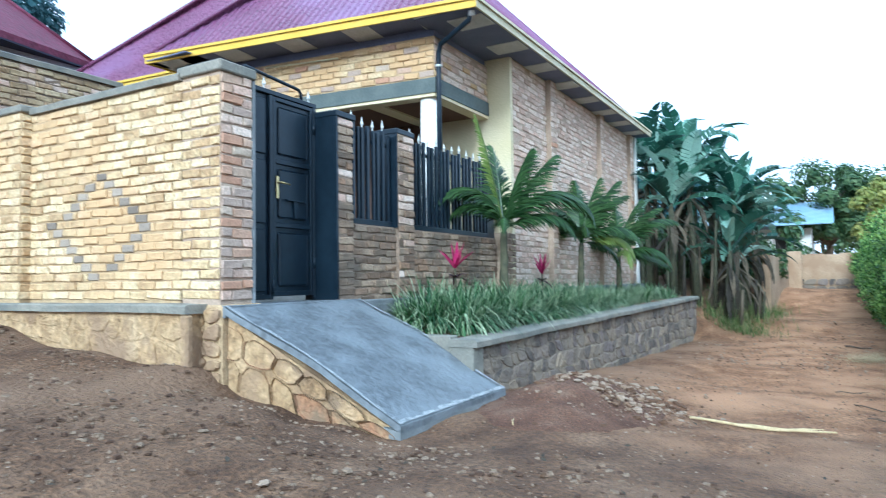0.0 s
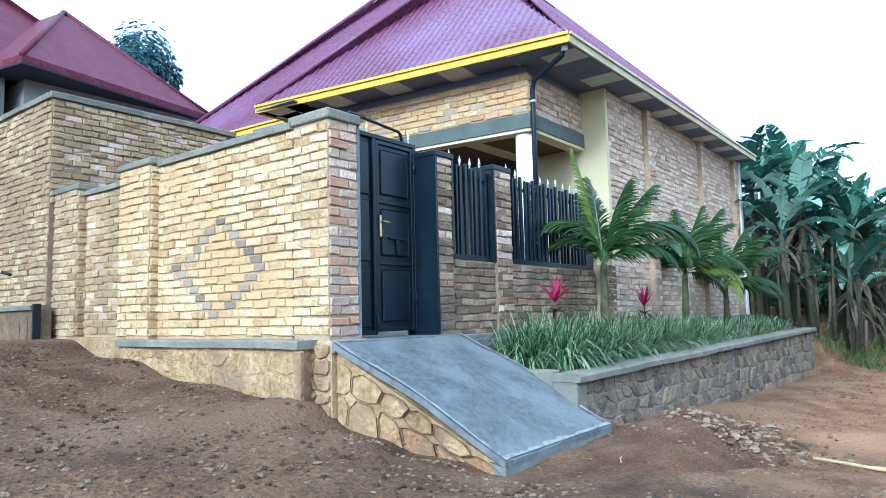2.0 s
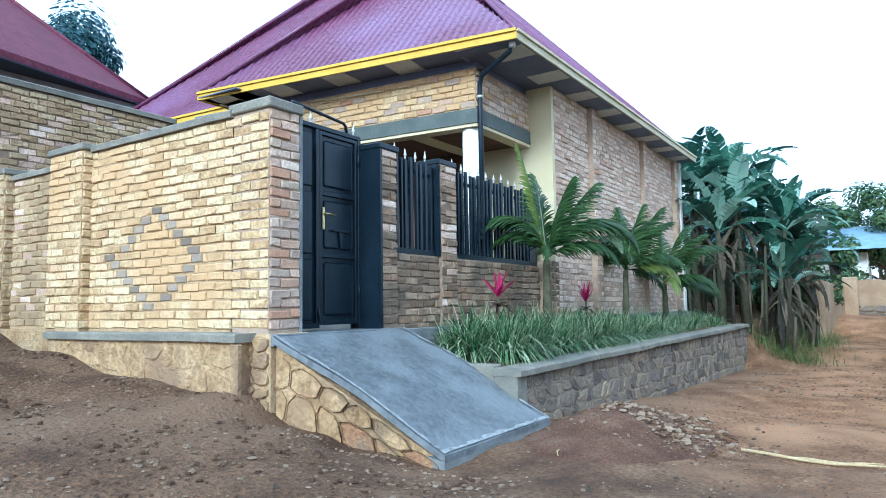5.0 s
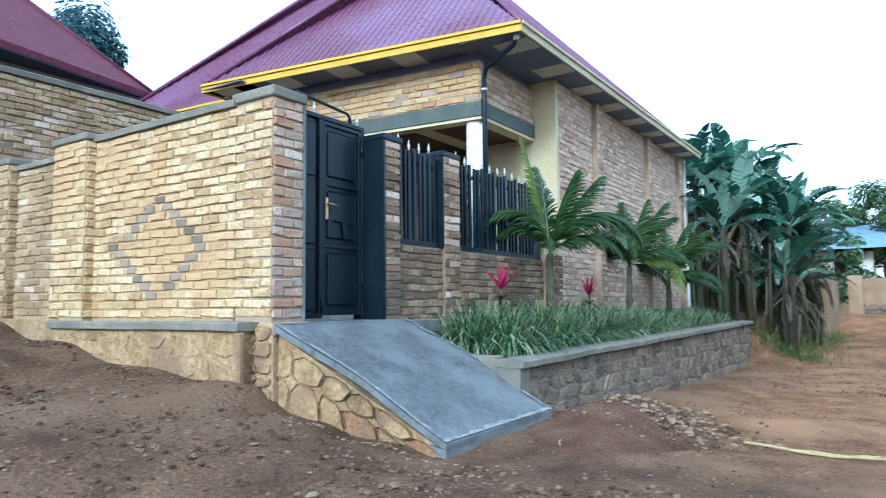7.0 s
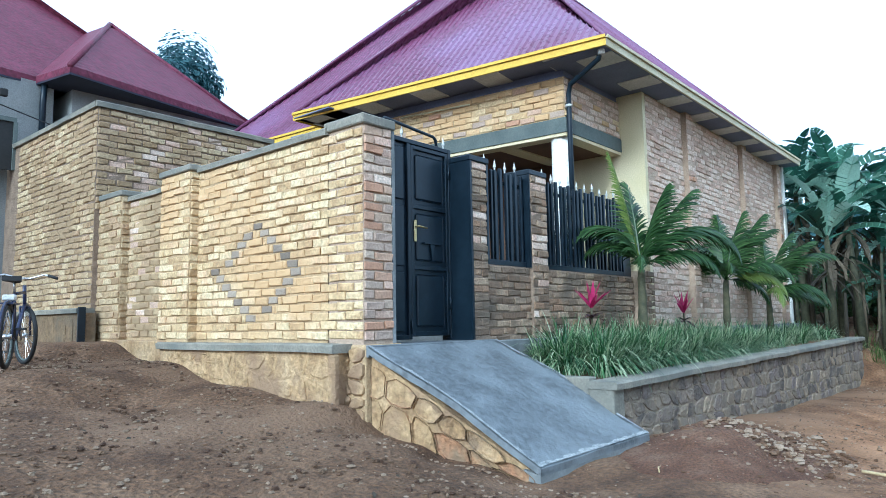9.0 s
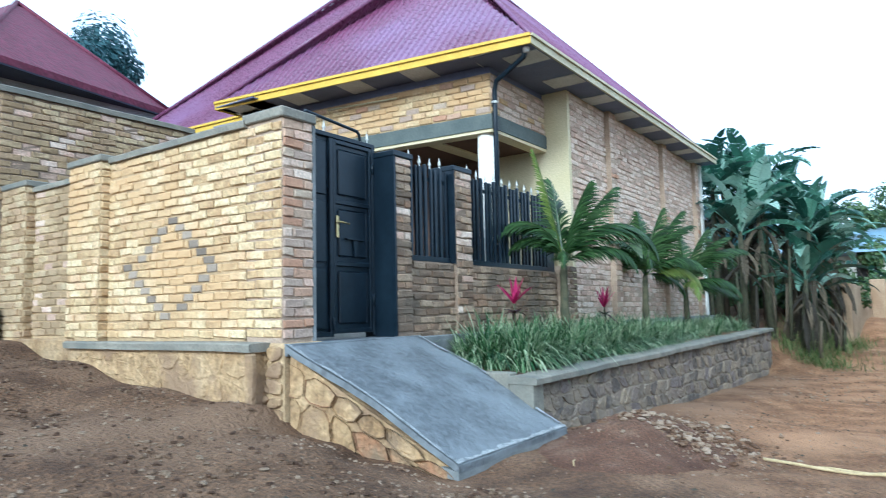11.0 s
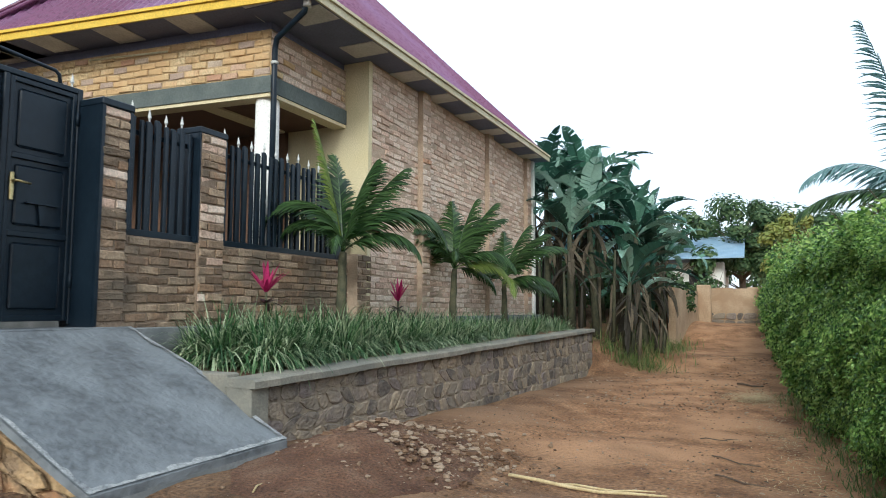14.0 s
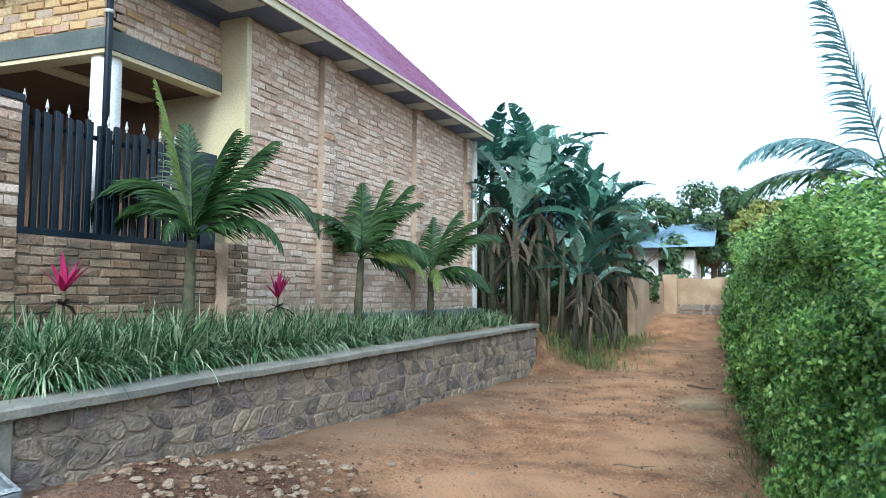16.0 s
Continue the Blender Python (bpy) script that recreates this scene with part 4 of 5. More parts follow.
back = Vector((-0.19, 0.98, 0))
na, nb2 = Vector((4.85, 9.35, 5.1)), Vector((0.43, 8.5, 5.1))
plain_hip("roof", [na, nb2, nb2 + back * 7, na + back * 7], 0.98, ROOF_RED, neighbour)
w0 = Vector((4.6, 10.15, 5.1))
w1 = Vector((-6.5, 8.75, 5.1))
plain_hip("roof", [w0, w1, w1 + back * 8, w0 + back * 8], 0.98, ROOF_RED, neighbour)
apex = nb2.lerp(na, 0.5) + back * 2.25 + Vector((0, 0, 2.2))
ridge(neighbour, nb2 + Vector((0, 0, 0.0)), apex, ROOF_RED, 0.055)
ridge(neighbour, na + Vector((0, 0, 0.0)), apex, ROOF_RED, 0.055)
one_tube("gutter_pipe", [(0.33, 9.45, 5.0), (0.33, 9.5, 4.6), (0.33, 9.5, 3.0)], 0.06, STEEL, neighbour, "dark downpipe")
win = part("window", boxes(((-1.5, 9.18, 3.1), (-0.25, 9.24, 4.0))), DARK, neighbour)
part("window_frame", boxes(((-1.55, 9.15, 4.0), (-0.2, 9.24, 4.08)), ((-0.25, 9.15, 3.1), (-0.18, 9.24, 4.0)), ((-0.9, 9.15, 3.1), (-0.84, 9.24, 4.0))), BAND, win)
for i in range(6):
    part("vent_block", boxes(((-1.5 + i * 0.2, 9.16, 4.45), (-1.36 + i * 0.2, 9.24, 4.6)), bevel=0.02), DARK, neighbour)
bm = bmesh.new()
prism(bm, [(0.55, 9.6, 5.0), (-6.0, 9.2, 5.0), (-6.0, 13.0, 5.0), (0.55, 13.0, 5.0)], (0, 0, -5))
part("wall", bm, PLASTER_NB, neighbour)
cable = tagged(one_tube("cable", [(-2.5, 8.9, 4.98), (-1.0, 8.6, 4.2), (0.6, 8.4, 3.75), (0.9, 8.35, 3.5)], 0.012, RUBBER, None), "thin grey power cable running to the house", "cable")


# ---- leaves ----
def blade(V, F, base, d, side, length, width, droop, seg=4, fold=0.0):
    """One tapering, drooping leaf strip added to vertex and face lists."""
    p = Vector(base)
    d = Vector(d).normalized()
    b0 = len(V)
    for i in range(seg + 1):
        t = i / seg
        wd = width * (1 - t) ** 0.6 * (0.55 + 0.45 * min(1, t * 4)) * 0.5
        V.append(p - side * wd)
        V.append(p + side * wd)
        d = (d + Vector((0, 0, -droop / seg))).normalized()
        p = p + d * (length / seg)
    for i in range(seg):
        a = b0 + 2 * i
        F.append((a, a + 1, a + 3, a + 2))


def frond(name, parent, base, az, elev, length, droop, mat, r, pairs=22, leaflet=0.38, width=0.034, hang=0.6, start=0.16):
    """A feather-palm frond: an arching rib with leaflets on both sides."""
    V, F = [], []
    p = Vector(base)
    a = radians(az)
    flat = Vector((math.cos(a), math.sin(a), 0))
    side = Vector((-math.sin(a), math.cos(a), 0))
    steps = 24
    pts = []
    for i in range(steps + 1):
        t = i / steps
        e = radians(elev - droop * t ** 1.4)
        d = flat * math.cos(e) + Vector((0, 0, math.sin(e)))
        pts.append((p.copy(), d))
        p = p + d * (length / steps)
    for i in range(steps):
        (p0, d0), (p1, d1) = pts[i], pts[i + 1]
        up0 = side.cross(d0)
        w0, w1 = 0.016 * (1 - i / steps) + 0.003, 0.016 * (1 - (i + 1) / steps) + 0.003
        b = len(V)
        V += [p0 - side * w0, p0 + up0 * w0 * -0.9, p0 + side * w0, p1 - side * w1, p1 + up0 * w1 * -0.9, p1 + side * w1]
        F += [(b, b + 1, b + 4, b + 3), (b + 1, b + 2, b + 5, b + 4), (b, b + 3, b + 5, b + 2)]
    for k in range(pairs):
        t = start + (1 - start) * k / (pairs - 1)
        i = min(steps - 1, int(t * steps))
        p0, d0 = pts[i][0].lerp(pts[i + 1][0], t * steps - i), pts[i][1]
        up0 = side.cross(d0)
        prof = leaflet * (0.55 + 0.9 * math.sin(math.pi * min(1, 0.15 + t * 0.85)) ** 0.8) * (1 - 0.35 * t) * r.uniform(0.85, 1.1)
        ang = radians(54 - 36 * t + r.uniform(-6, 6))
        for s in (-1, 1):
            d = d0 * math.cos(ang) + side * s * math.sin(ang) - up0 * -0.18
            blade(V, F, p0, d, (d0 * 0.9 - side * s * 0.2).normalized(), prof, width * r.uniform(0.8, 1.15), hang * r.uniform(0.7, 1.3), 3)
    return mesh_ob(name, V, F, mat, parent)


def small_palm(at, height, fronds, label, seed, lean=(0, 0), leaflet=0.36):
    r = random.Random(seed)
    ob = thing("palm", label, "palm", "young palms in the bed", at=at)
    pts = [(0, 0, 0), (lean[0] * 0.4, lean[1] * 0.4, height * 0.5), (lean[0], lean[1], height)]
    bm = bmesh.new()
    n = 10
    tube(bm, [Vector(pts[0]).lerp(Vector(pts[2]), i / n) + Vector((0.01 * math.sin(i * 2), 0, 0)) for i in range(n + 1)], [0.075 - 0.03 * i / n + (0.008 if i % 2 else 0) for i in range(n + 1)], 10)
    part("trunk", bm, STEM, ob, smooth=True)
    for az, elev, length, droop, young in fronds:
        frond("frond", ob, pts[2], az, elev, length, droop, PALM_YOUNG if young else PALM, r, 34 if young == 1 else 64, leaflet * length / 1.2 * (0.42 if young == 1 else 0.92), 0.034 * length / 1.2, 0.75, 0.3 if young == 1 else 0.14)
    return ob


small_palm((4.66, -0.62, -0.42), 1.3, [(135, 80, 1.7, 8, 1), (316, 64, 1.4, 24, 0), (332, 74, 1.3, 20, 0), (300, 80, 1.25, 22, 0), (60, 84, 1.3, 14, 0), (122, 80, 1.6, 172, 0), (114, 70, 1.2, 165, 0), (302, 62, 1.75, 140, 0),
                                       (285, 40, 1.2, 112, 0), (205, 42, 0.85, 112, 0)], "young green palm with one yellow new frond", 1, (0.03, 0))
small_palm((8.05, -0.62, -0.4), 1.25, [(128, 66, 1.45, 125, 0), (145, 74, 1.2, 95, 0), (314, 66, 1.4, 22, 0), (325, 78, 1.3, 18, 0), (300, 70, 1.3, 60, 0), (30, 80, 1.35, 28, 0), (345, 70, 1.3, 50, 0), (290, 28, 1.2, 112, 2), (276, 44, 1.3, 115, 0),
                                       (205, 50, 1.0, 105, 0), (60, 50, 1.1, 90, 0), (318, 10, 1.0, 90, 0)], "young green palm with a yellowing lower frond", 2, (0.12, 0))
small_palm((10.66, -0.64, -0.38), 1.05, [(302, 64, 1.65, 85, 0), (290, 72, 1.4, 55, 0), (320, 78, 1.4, 35, 0), (280, 30, 1.3, 105, 0), (132, 52, 1.1, 112, 0), (112, 66, 1.15, 75, 0), (20, 76, 1.3, 32, 0), (310, 12, 1.3, 62, 0),
                                         (215, 30, 1.0, 120, 2)], "small bushy green palm", 3, (-0.03, 0))


def cordyline(at, h, seed, label):
    r = random.Random(seed)
    ob = thing("cordyline", label, "plant", "crimson cordylines", at=at)
    one_tube("stem", [(0, 0, 0), (0.01, 0, h * 0.5), (0, 0, h)], [0.02, 0.016, 0.012], STEM, ob)
    for i in range(28):
        top = i < 15
        a = r.uniform(0, 2 * math.pi)
        e = radians(r.uniform(38, 84) if top else r.uniform(-5, 40))
        d = Vector((math.cos(a) * math.cos(e), math.sin(a) * math.cos(e), math.sin(e)))
        V, F = [], []
        blade(V, F, (0, 0, h - (0 if top else 0.12)), d, Vector((-math.sin(a), math.cos(a), 0)), r.uniform(0.24, 0.40), r.uniform(0.045, 0.07), 0.3 if top else 0.9, 5)
        mesh_ob("leaf", V, F, RED_LEAF if top else DARK_LEAF, ob)


cordyline((3.25, -0.6, -0.4), 0.74, 5, "crimson cordyline with dark lower leaves in the bed")
cordyline((6.19, -0.6, -0.38), 0.66, 6, "smaller crimson cordyline with dark lower leaves")

# border grass in the bed: mounded tufts of arching blades that hang over at the tips
gr = random.Random(11)
V, F = [], []
for i in range(440):
    x = 2.62 + 11.2 * (i / 440) ** 1.1 + gr.uniform(-0.15, 0.15)
    f = (x - 2.05) / 12
    y = gr.uniform(-0.98 - 0.2 * f, -0.2)
    if x > 9 and gr.random() < 0.25:
        continue
    z = -0.44 + 0.1 * f + 0.08 * (y + 1.2)
    size = gr.uniform(0.75, 1.15) * (1.12 - 0.42 * f)
    for k in range(78 if x < 8 else 42):
        a = gr.uniform(0, 2 * math.pi)
        e = radians(gr.uniform(48, 86))
        d = Vector((math.cos(a) * math.cos(e), math.sin(a) * math.cos(e), math.sin(e)))
        q = gr.random() ** 0.5 * 0.11
        blade(V, F, (x + q * math.cos(a), y + q * math.sin(a), z), d, Vector((-math.sin(a), math.cos(a), 0)), size * gr.uniform(0.36, 0.66), gr.uniform(0.014, 0.027), gr.uniform(1.3, 3.1), 7)
tagged(mesh_ob("border_grass", V, F, GRASS), "dense variegated border grass with arching pale-edged blades", "grass", kind="stuff")


# ---- hedge ----
def hedge_line(x):
    """Where the hedge's face and its top run, by the distance along the lane."""
    y = -6.35 + 0.055 * (x - 4.0) if x < 16 else -5.69 + 0.02 * (x - 16)
    top = 0.85 + 0.30 * noise.noise((x * 0.5, 0, 0)) + 0.03 * (x - 4) - 0.45 * min(1, max(0, (4.6 - x) / 2.6))
    return y, top


hr = random.Random(23)
hedge = thing("hedge", "dense leafy green hedge beside the earth lane", "hedge")
# dark core: the shade deep in the hedge, put into its colour
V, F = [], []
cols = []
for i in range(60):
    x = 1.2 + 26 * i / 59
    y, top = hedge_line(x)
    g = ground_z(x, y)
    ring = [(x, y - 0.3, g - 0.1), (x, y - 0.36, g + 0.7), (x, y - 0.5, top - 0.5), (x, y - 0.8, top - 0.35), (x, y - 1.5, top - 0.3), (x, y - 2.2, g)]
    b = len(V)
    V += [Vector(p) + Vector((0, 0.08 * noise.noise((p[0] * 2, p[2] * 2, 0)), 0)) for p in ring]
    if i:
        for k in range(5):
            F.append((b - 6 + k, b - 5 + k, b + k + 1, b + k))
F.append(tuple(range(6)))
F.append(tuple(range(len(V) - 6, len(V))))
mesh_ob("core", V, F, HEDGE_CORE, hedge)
# leaves over the near end
V, F = [], []
for _ in range(9000):
    y0, top = hedge_line(1.0)
    g = ground_z(1.0, y0)
    d, z = hr.random() * 2.1, hr.random()
    p = Vector((0.98 - abs(hr.gauss(0, 0.06)) + 0.12 * noise.noise((d * 2, z * 3, 1)), y0 - 0.05 - d, g + z * (top - g - 0.08)))
    V += [p + Vector((0, 0.02, -0.02)), p + Vector((-0.012, 0.02 * hr.uniform(0.5, 1.5), 0.02)), p + Vector((0.0, -0.02, 0.024 * hr.uniform(0.6, 1.4))), p + Vector((0.01, -0.022, -0.01))]
    b = len(V) - 4
    F += [(b, b + 1, b + 2), (b, b + 2, b + 3)]
end_leaves = mesh_ob("foliage", V, F, HEDGE, hedge)
end_leaves["kind"] = "stuff"


def leaf(V, F, p, nrm, size, r):
    """One small pointed leaf, folded along its rib."""
    nrm = nrm.normalized()
    t = nrm.cross(Vector((r.uniform(-1, 1), r.uniform(-1, 1), r.uniform(-1, 1))))
    if t.length < 1e-3:
        t = Vector((1, 0, 0))
    t.normalize()
    s = nrm.cross(t)
    b = len(V)
    V += [p - t * size * 0.5, p + s * size * 0.3 + nrm * size * 0.08, p + t * size * 0.55, p - s * size * 0.3 + nrm * size * 0.08]
    F += [(b, b + 1, b + 2), (b, b + 2, b + 3)]


def hedge_leaves(x0, x1, count, size):
    V, F = [], []
    for _ in range(count):
        x = x0 + (x1 - x0) * hr.random()
        y, top = hedge_line(x)
        g = ground_z(x, y)
        s = hr.random()
        if s < 0.66:
            z = g + 0.02 + (top - g) * hr.random() ** 0.9
            q = (z - g) / (top - g)
            lump = 0.30 * noise.noise((x * 1.1, z * 1.5, 4)) + 0.24 * noise.noise((x * 3.5, z * 3.5, 9)) + 0.13 * noise.noise((x * 9, z * 9, 2))
            p = Vector((x, y - 0.12 - 0.45 * q ** 3 + 0.3 * math.sin(math.pi * min(1, q * 1.05)) * 0.8 + lump - abs(hr.gauss(0, 0.14)), z))
            n = Vector((hr.gauss(0, 0.6), 0.9 + hr.gauss(0, 0.4), 0.5 + hr.gauss(0, 0.5)))
        else:
            d = hr.random() ** 1.3 * 1.9
            p = Vector((x, y - 0.15 - d, top - 0.12 + 0.22 * noise.noise((x * 1.5, d * 2, 7)) + hr.gauss(0, 0.06) + 0.25 * max(0, hr.gauss(0, 0.5))))
            n = Vector((hr.gauss(0, 0.6), 0.3 + hr.gauss(0, 0.5), 0.9))
        leaf(V, F, p, n, size * hr.uniform(0.7, 1.3), hr)
    ob = mesh_ob("foliage", V, F, HEDGE, hedge)
    ob["kind"] = "stuff"


hedge_leaves(1.0, 4.6, 78000, 0.04)
hedge_leaves(4.6, 8, 62000, 0.046)
hedge_leaves(8, 14, 44000, 0.07)
hedge_leaves(14, 27, 16000, 0.1)


# ---- bananas ----
def banana_leaf(parent, base, az, elev, length, droop, width, mat, r, name="leaf"):
    """A long paddle leaf: an arching rib and a torn blade that folds down on both sides."""
    V, F = [], []
    a = radians(az)
    flat, side = Vector((math.cos(a), math.sin(a), 0)), Vector((-math.sin(a), math.cos(a), 0))
    p = Vector(base)
    steps = 16
    pts = []
    for i in range(steps + 1):
        t = i / steps
        e = radians(elev - droop * t ** 1.5)
        d = flat * math.cos(e) + Vector((0, 0, math.sin(e)))
        pts.append((p.copy(), d))
        p = p + d * (length / steps)
    for i in range(steps):
        (p0, d0), (p1, d1) = pts[i], pts[i + 1]
        wr = 0.03 * (1 - i / steps) + 0.006
        up = side.cross(d0)
        b = len(V)
        V += [p0 - side * wr, p0 - up * wr, p0 + side * wr, p1 - side * wr, p1 - up * wr, p1 + side * wr]
        F += [(b, b + 1, b + 4, b + 3), (b + 1, b + 2, b + 5, b + 4)]
    for s in (-1, 1):
        fold = r.uniform(0.1, 0.5)
        for i in range(3, steps):
            t0, t1 = i / steps, (i + 1) / steps
            prof = lambda t: width * math.sin(math.pi * min(1, max(0, (t - 0.15) / 0.85)) ** 0.75) ** 0.7 + 0.01
            (p0, d0), (p1, d1) = pts[i], pts[i + 1]
            if r.random() < 0.3:
                fold = r.uniform(0.05, 0.8)
            up = side.cross(d0)
            gap = 0.12 if r.random() < 0.4 else 0.0
            o = side * s * math.cos(fold) - up * -math.sin(fold) * -1
            q0, q1 = p0.lerp(p1, gap), p1
            b = len(V)
            V += [q0, q1, q1 + (o + d0 * 0.25) * prof(t1), q0 + (o + d0 * 0.25) * prof(t0) * (1 - gap)]
            F.append((b, b + 1, b + 2, b + 3))
    return mesh_ob(name, V, F, mat, parent)


def banana_plant(at, height, seed, n=9, dry=7, label="tall banana plant with torn blue-green leaves"):
    r = random.Random(seed)
    ob = thing("banana_plant", label, "banana plant", "banana grove", at=at)
    lean = (r.uniform(-0.25, 0.25), r.uniform(-0.25, 0.25))
    top = (lean[0], lean[1], height)
    one_tube("stem", [(0, 0, -0.1), (lean[0] * 0.4, lean[1] * 0.4, height * 0.5), top], [0.11, 0.085, 0.055], BANANA_STEM, ob, seg=10)
    for i in range(n):
        az = i * 137.5 + r.uniform(-20, 20)
        f = i / (n - 1)
        banana_leaf(ob, (lean[0], lean[1], height - 0.15 + 0.1 * f), az, 25 + 55 * f + r.uniform(-8, 8), r.uniform(1.2, 2.3), r.uniform(70, 130) * (1.2 - 0.75 * f), r.uniform(0.15, 0.28), BANANA, r)
    for i in range(3):
        a, q = r.uniform(0, 6.28), r.uniform(0.2, 0.5)
        one_tube("sucker", [(math.cos(a) * q, math.sin(a) * q, -0.1), (math.cos(a) * q * 1.2, math.sin(a) * q * 1.2, height * r.uniform(0.4, 0.7))], [0.06, 0.03], BANANA_DRY if i else BANANA_STEM, ob, seg=6)
    for i in range(dry):
        az = r.uniform(0, 360)
        banana_leaf(ob, (lean[0] * 0.7, lean[1] * 0.7, height * r.uniform(0.55, 0.9)), az, -35, r.uniform(0.8, 1.6), r.uniform(48, 55), r.uniform(0.03, 0.10), BANANA_DRY, r, "dry_leaf")
    return ob


BANANAS = [(15.3, -1.5, 3.35), (16.2, -0.9, 3.95), (16.7, -2.1, 3.05), (17.4, -1.2, 3.75), (15.0, -0.3, 3.85), (18.2, -2.4, 2.95), (18.8, -1.4, 3.45), (16.0, 0.4, 3.75), (17.6, 0.2, 4.05), (19.8, -2.6, 2.65), (15.6, -2.2, 1.9), (14.7, -1.0, 2.65), (19.2, -1.9, 3.0), (17.0, -2.5, 1.5)]
for k, (x, y, h) in enumerate(BANANAS):
    banana_plant((x, y, ground_z(x, y)), h, 40 + k, 15 if h > 2 else 10, 11)


# ---- trees and background ----
def tree(name, at, height, spread, leaves, mat, seed, label, size=0.22, trunk=0.18, base=0.35, clumps=26):
    r = random.Random(seed)
    ob = thing(name, label, "tree", at=at)
    bm = bmesh.new()
    tube(bm, [(0, 0, -0.3), (0.1, 0, height * 0.3), (0, 0.1, height * 0.55), (0.05, 0, height * 0.8)], [trunk, trunk * 0.8, trunk * 0.55, trunk * 0.15], 8)
    cs = []
    for _ in range(clumps):
        a = r.uniform(0, 2 * math.pi)
        z = r.uniform(base, 0.95)
        rad = spread * math.sqrt(max(0.05, 1 - ((z - 0.62) / 0.42) ** 2)) * r.uniform(0.35, 0.9)
        c = Vector((math.cos(a) * rad, math.sin(a) * rad, z * height))
        cs.append((c, r.uniform(0.16, 0.3) * spread))
        tube(bm, [(0, 0, height * max(0.25, z - 0.3)), c * 0.6 + Vector((0, 0, 0.3 * c.z)), c], [trunk * 0.3, trunk * 0.15, 0.01], 5)
    part("trunk", bm, TRUNK, ob, smooth=True)
    V, F = [], []
    for i in range(leaves):
        c, rr = cs[i % len(cs)]
        d = Vector((r.gauss(0, 1), r.gauss(0, 1), r.gauss(0, 0.8))).normalized()
        leaf(V, F, c + d * rr * r.uniform(0.6, 1.1), d + Vector((0, 0, 0.5)), size * r.uniform(0.6, 1.4), r)
    mesh_ob("crown", V, F, mat, ob)
    return ob


tree("tree", (34, -4.6, 0.3), 5.2, 2.6, 12000, TREE_LEAF, 61, "round dark green tree behind the far wall", 0.2, clumps=34)
tree("tree", (40, -9.0, 0.3), 5.2, 3.2, 5000, TREE_LEAF, 62, "green tree beyond the lane", 0.32)
tree("tree", (29, -6.8, 0.0), 4.2, 1.3, 2600, TREE_YELLOW, 63, "yellow-green small tree above the hedge", 0.22, 0.1)
tree("tree", (30, -1.5, 0.2), 4.4, 2.2, 4500, TREE_LEAF, 64, "green bush tree behind the banana grove", 0.26)
tree("tree", (27, 1.2, 0.2), 4.6, 2.6, 4500, TREE_BLUE, 65, "blue-green tree behind the banana grove", 0.26)
tree("tree", (6.15, 17.2, 0), 9.7, 3.4, 21000, TREE_BLUE, 66, "blue-green tree rising behind the neighbouring roof", 0.17, 0.2, 0.5, 34)
for k, (x, y, h, s) in enumerate([(48, -14, 6, 4.5), (60, -4, 7, 6), (52, 4, 6, 5), (70, -18, 8, 7), (45, 14, 7, 5), (75, 8, 8, 7)]):
    tree("tree", (x, y, 0), h, s, 3500, TREE_LEAF, 80 + k, "distant green tree beyond the lane", 0.5)
# trees and a wall that close the place behind the camera
for k, (x, y) in enumerate([(-34, -14), (-36, 2), (-24, -24), (-3, -19), (9, -19), (-32, 18)]):
    tree("tree", (x, y, -1), 6.5, 3.5, 3500, TREE_LEAF, 95 + k, "green tree behind the yard", 0.45)


def shrub(at, h, spread, count, mat, seed, label, size=0.12):
    r = random.Random(seed)
    ob = thing("shrub", label, "shrub", at=at)
    bm = bmesh.new()
    for i in range(9):
        a = r.uniform(0, 6.28)
        tube(bm, [(0, 0, 0), (math.cos(a) * spread * 0.3, math.sin(a) * spread * 0.3, h * 0.5), (math.cos(a) * spread * 0.7, math.sin(a) * spread * 0.7, h * r.uniform(0.7, 1))], [0.02, 0.014, 0.005], 5)
    part("branch", bm, TWIG, ob)
    V, F = [], []
    for i in range(count):
        a, q = r.uniform(0, 6.28), r.random() ** 0.5
        p = Vector((math.cos(a) * spread * q, math.sin(a) * spread * q, h * (0.15 + 0.85 * r.random() * (1.1 - q * 0.6))))
        leaf(V, F, p, Vector((r.gauss(0, 1), r.gauss(0, 1), 1)), size * r.uniform(0.6, 1.4), r)
    mesh_ob("foliage", V, F, mat, ob)


for k, (x, y, h, s) in enumerate([(7.2, -7.2, 1.0, 0.9), (9.0, -7.3, 1.2, 1.0), (11.2, -7.2, 1.3, 1.1), (13.5, -7.0, 1.3, 1.0), (16, -6.8, 1.4, 1.2), (19, -6.7, 1.5, 1.2)]):
    shrub((x, y, hedge_line(x)[1] - 0.35), h, s, 1500, HEDGE, 120 + k, "loose leafy shrub growing out of the hedge", 0.09)

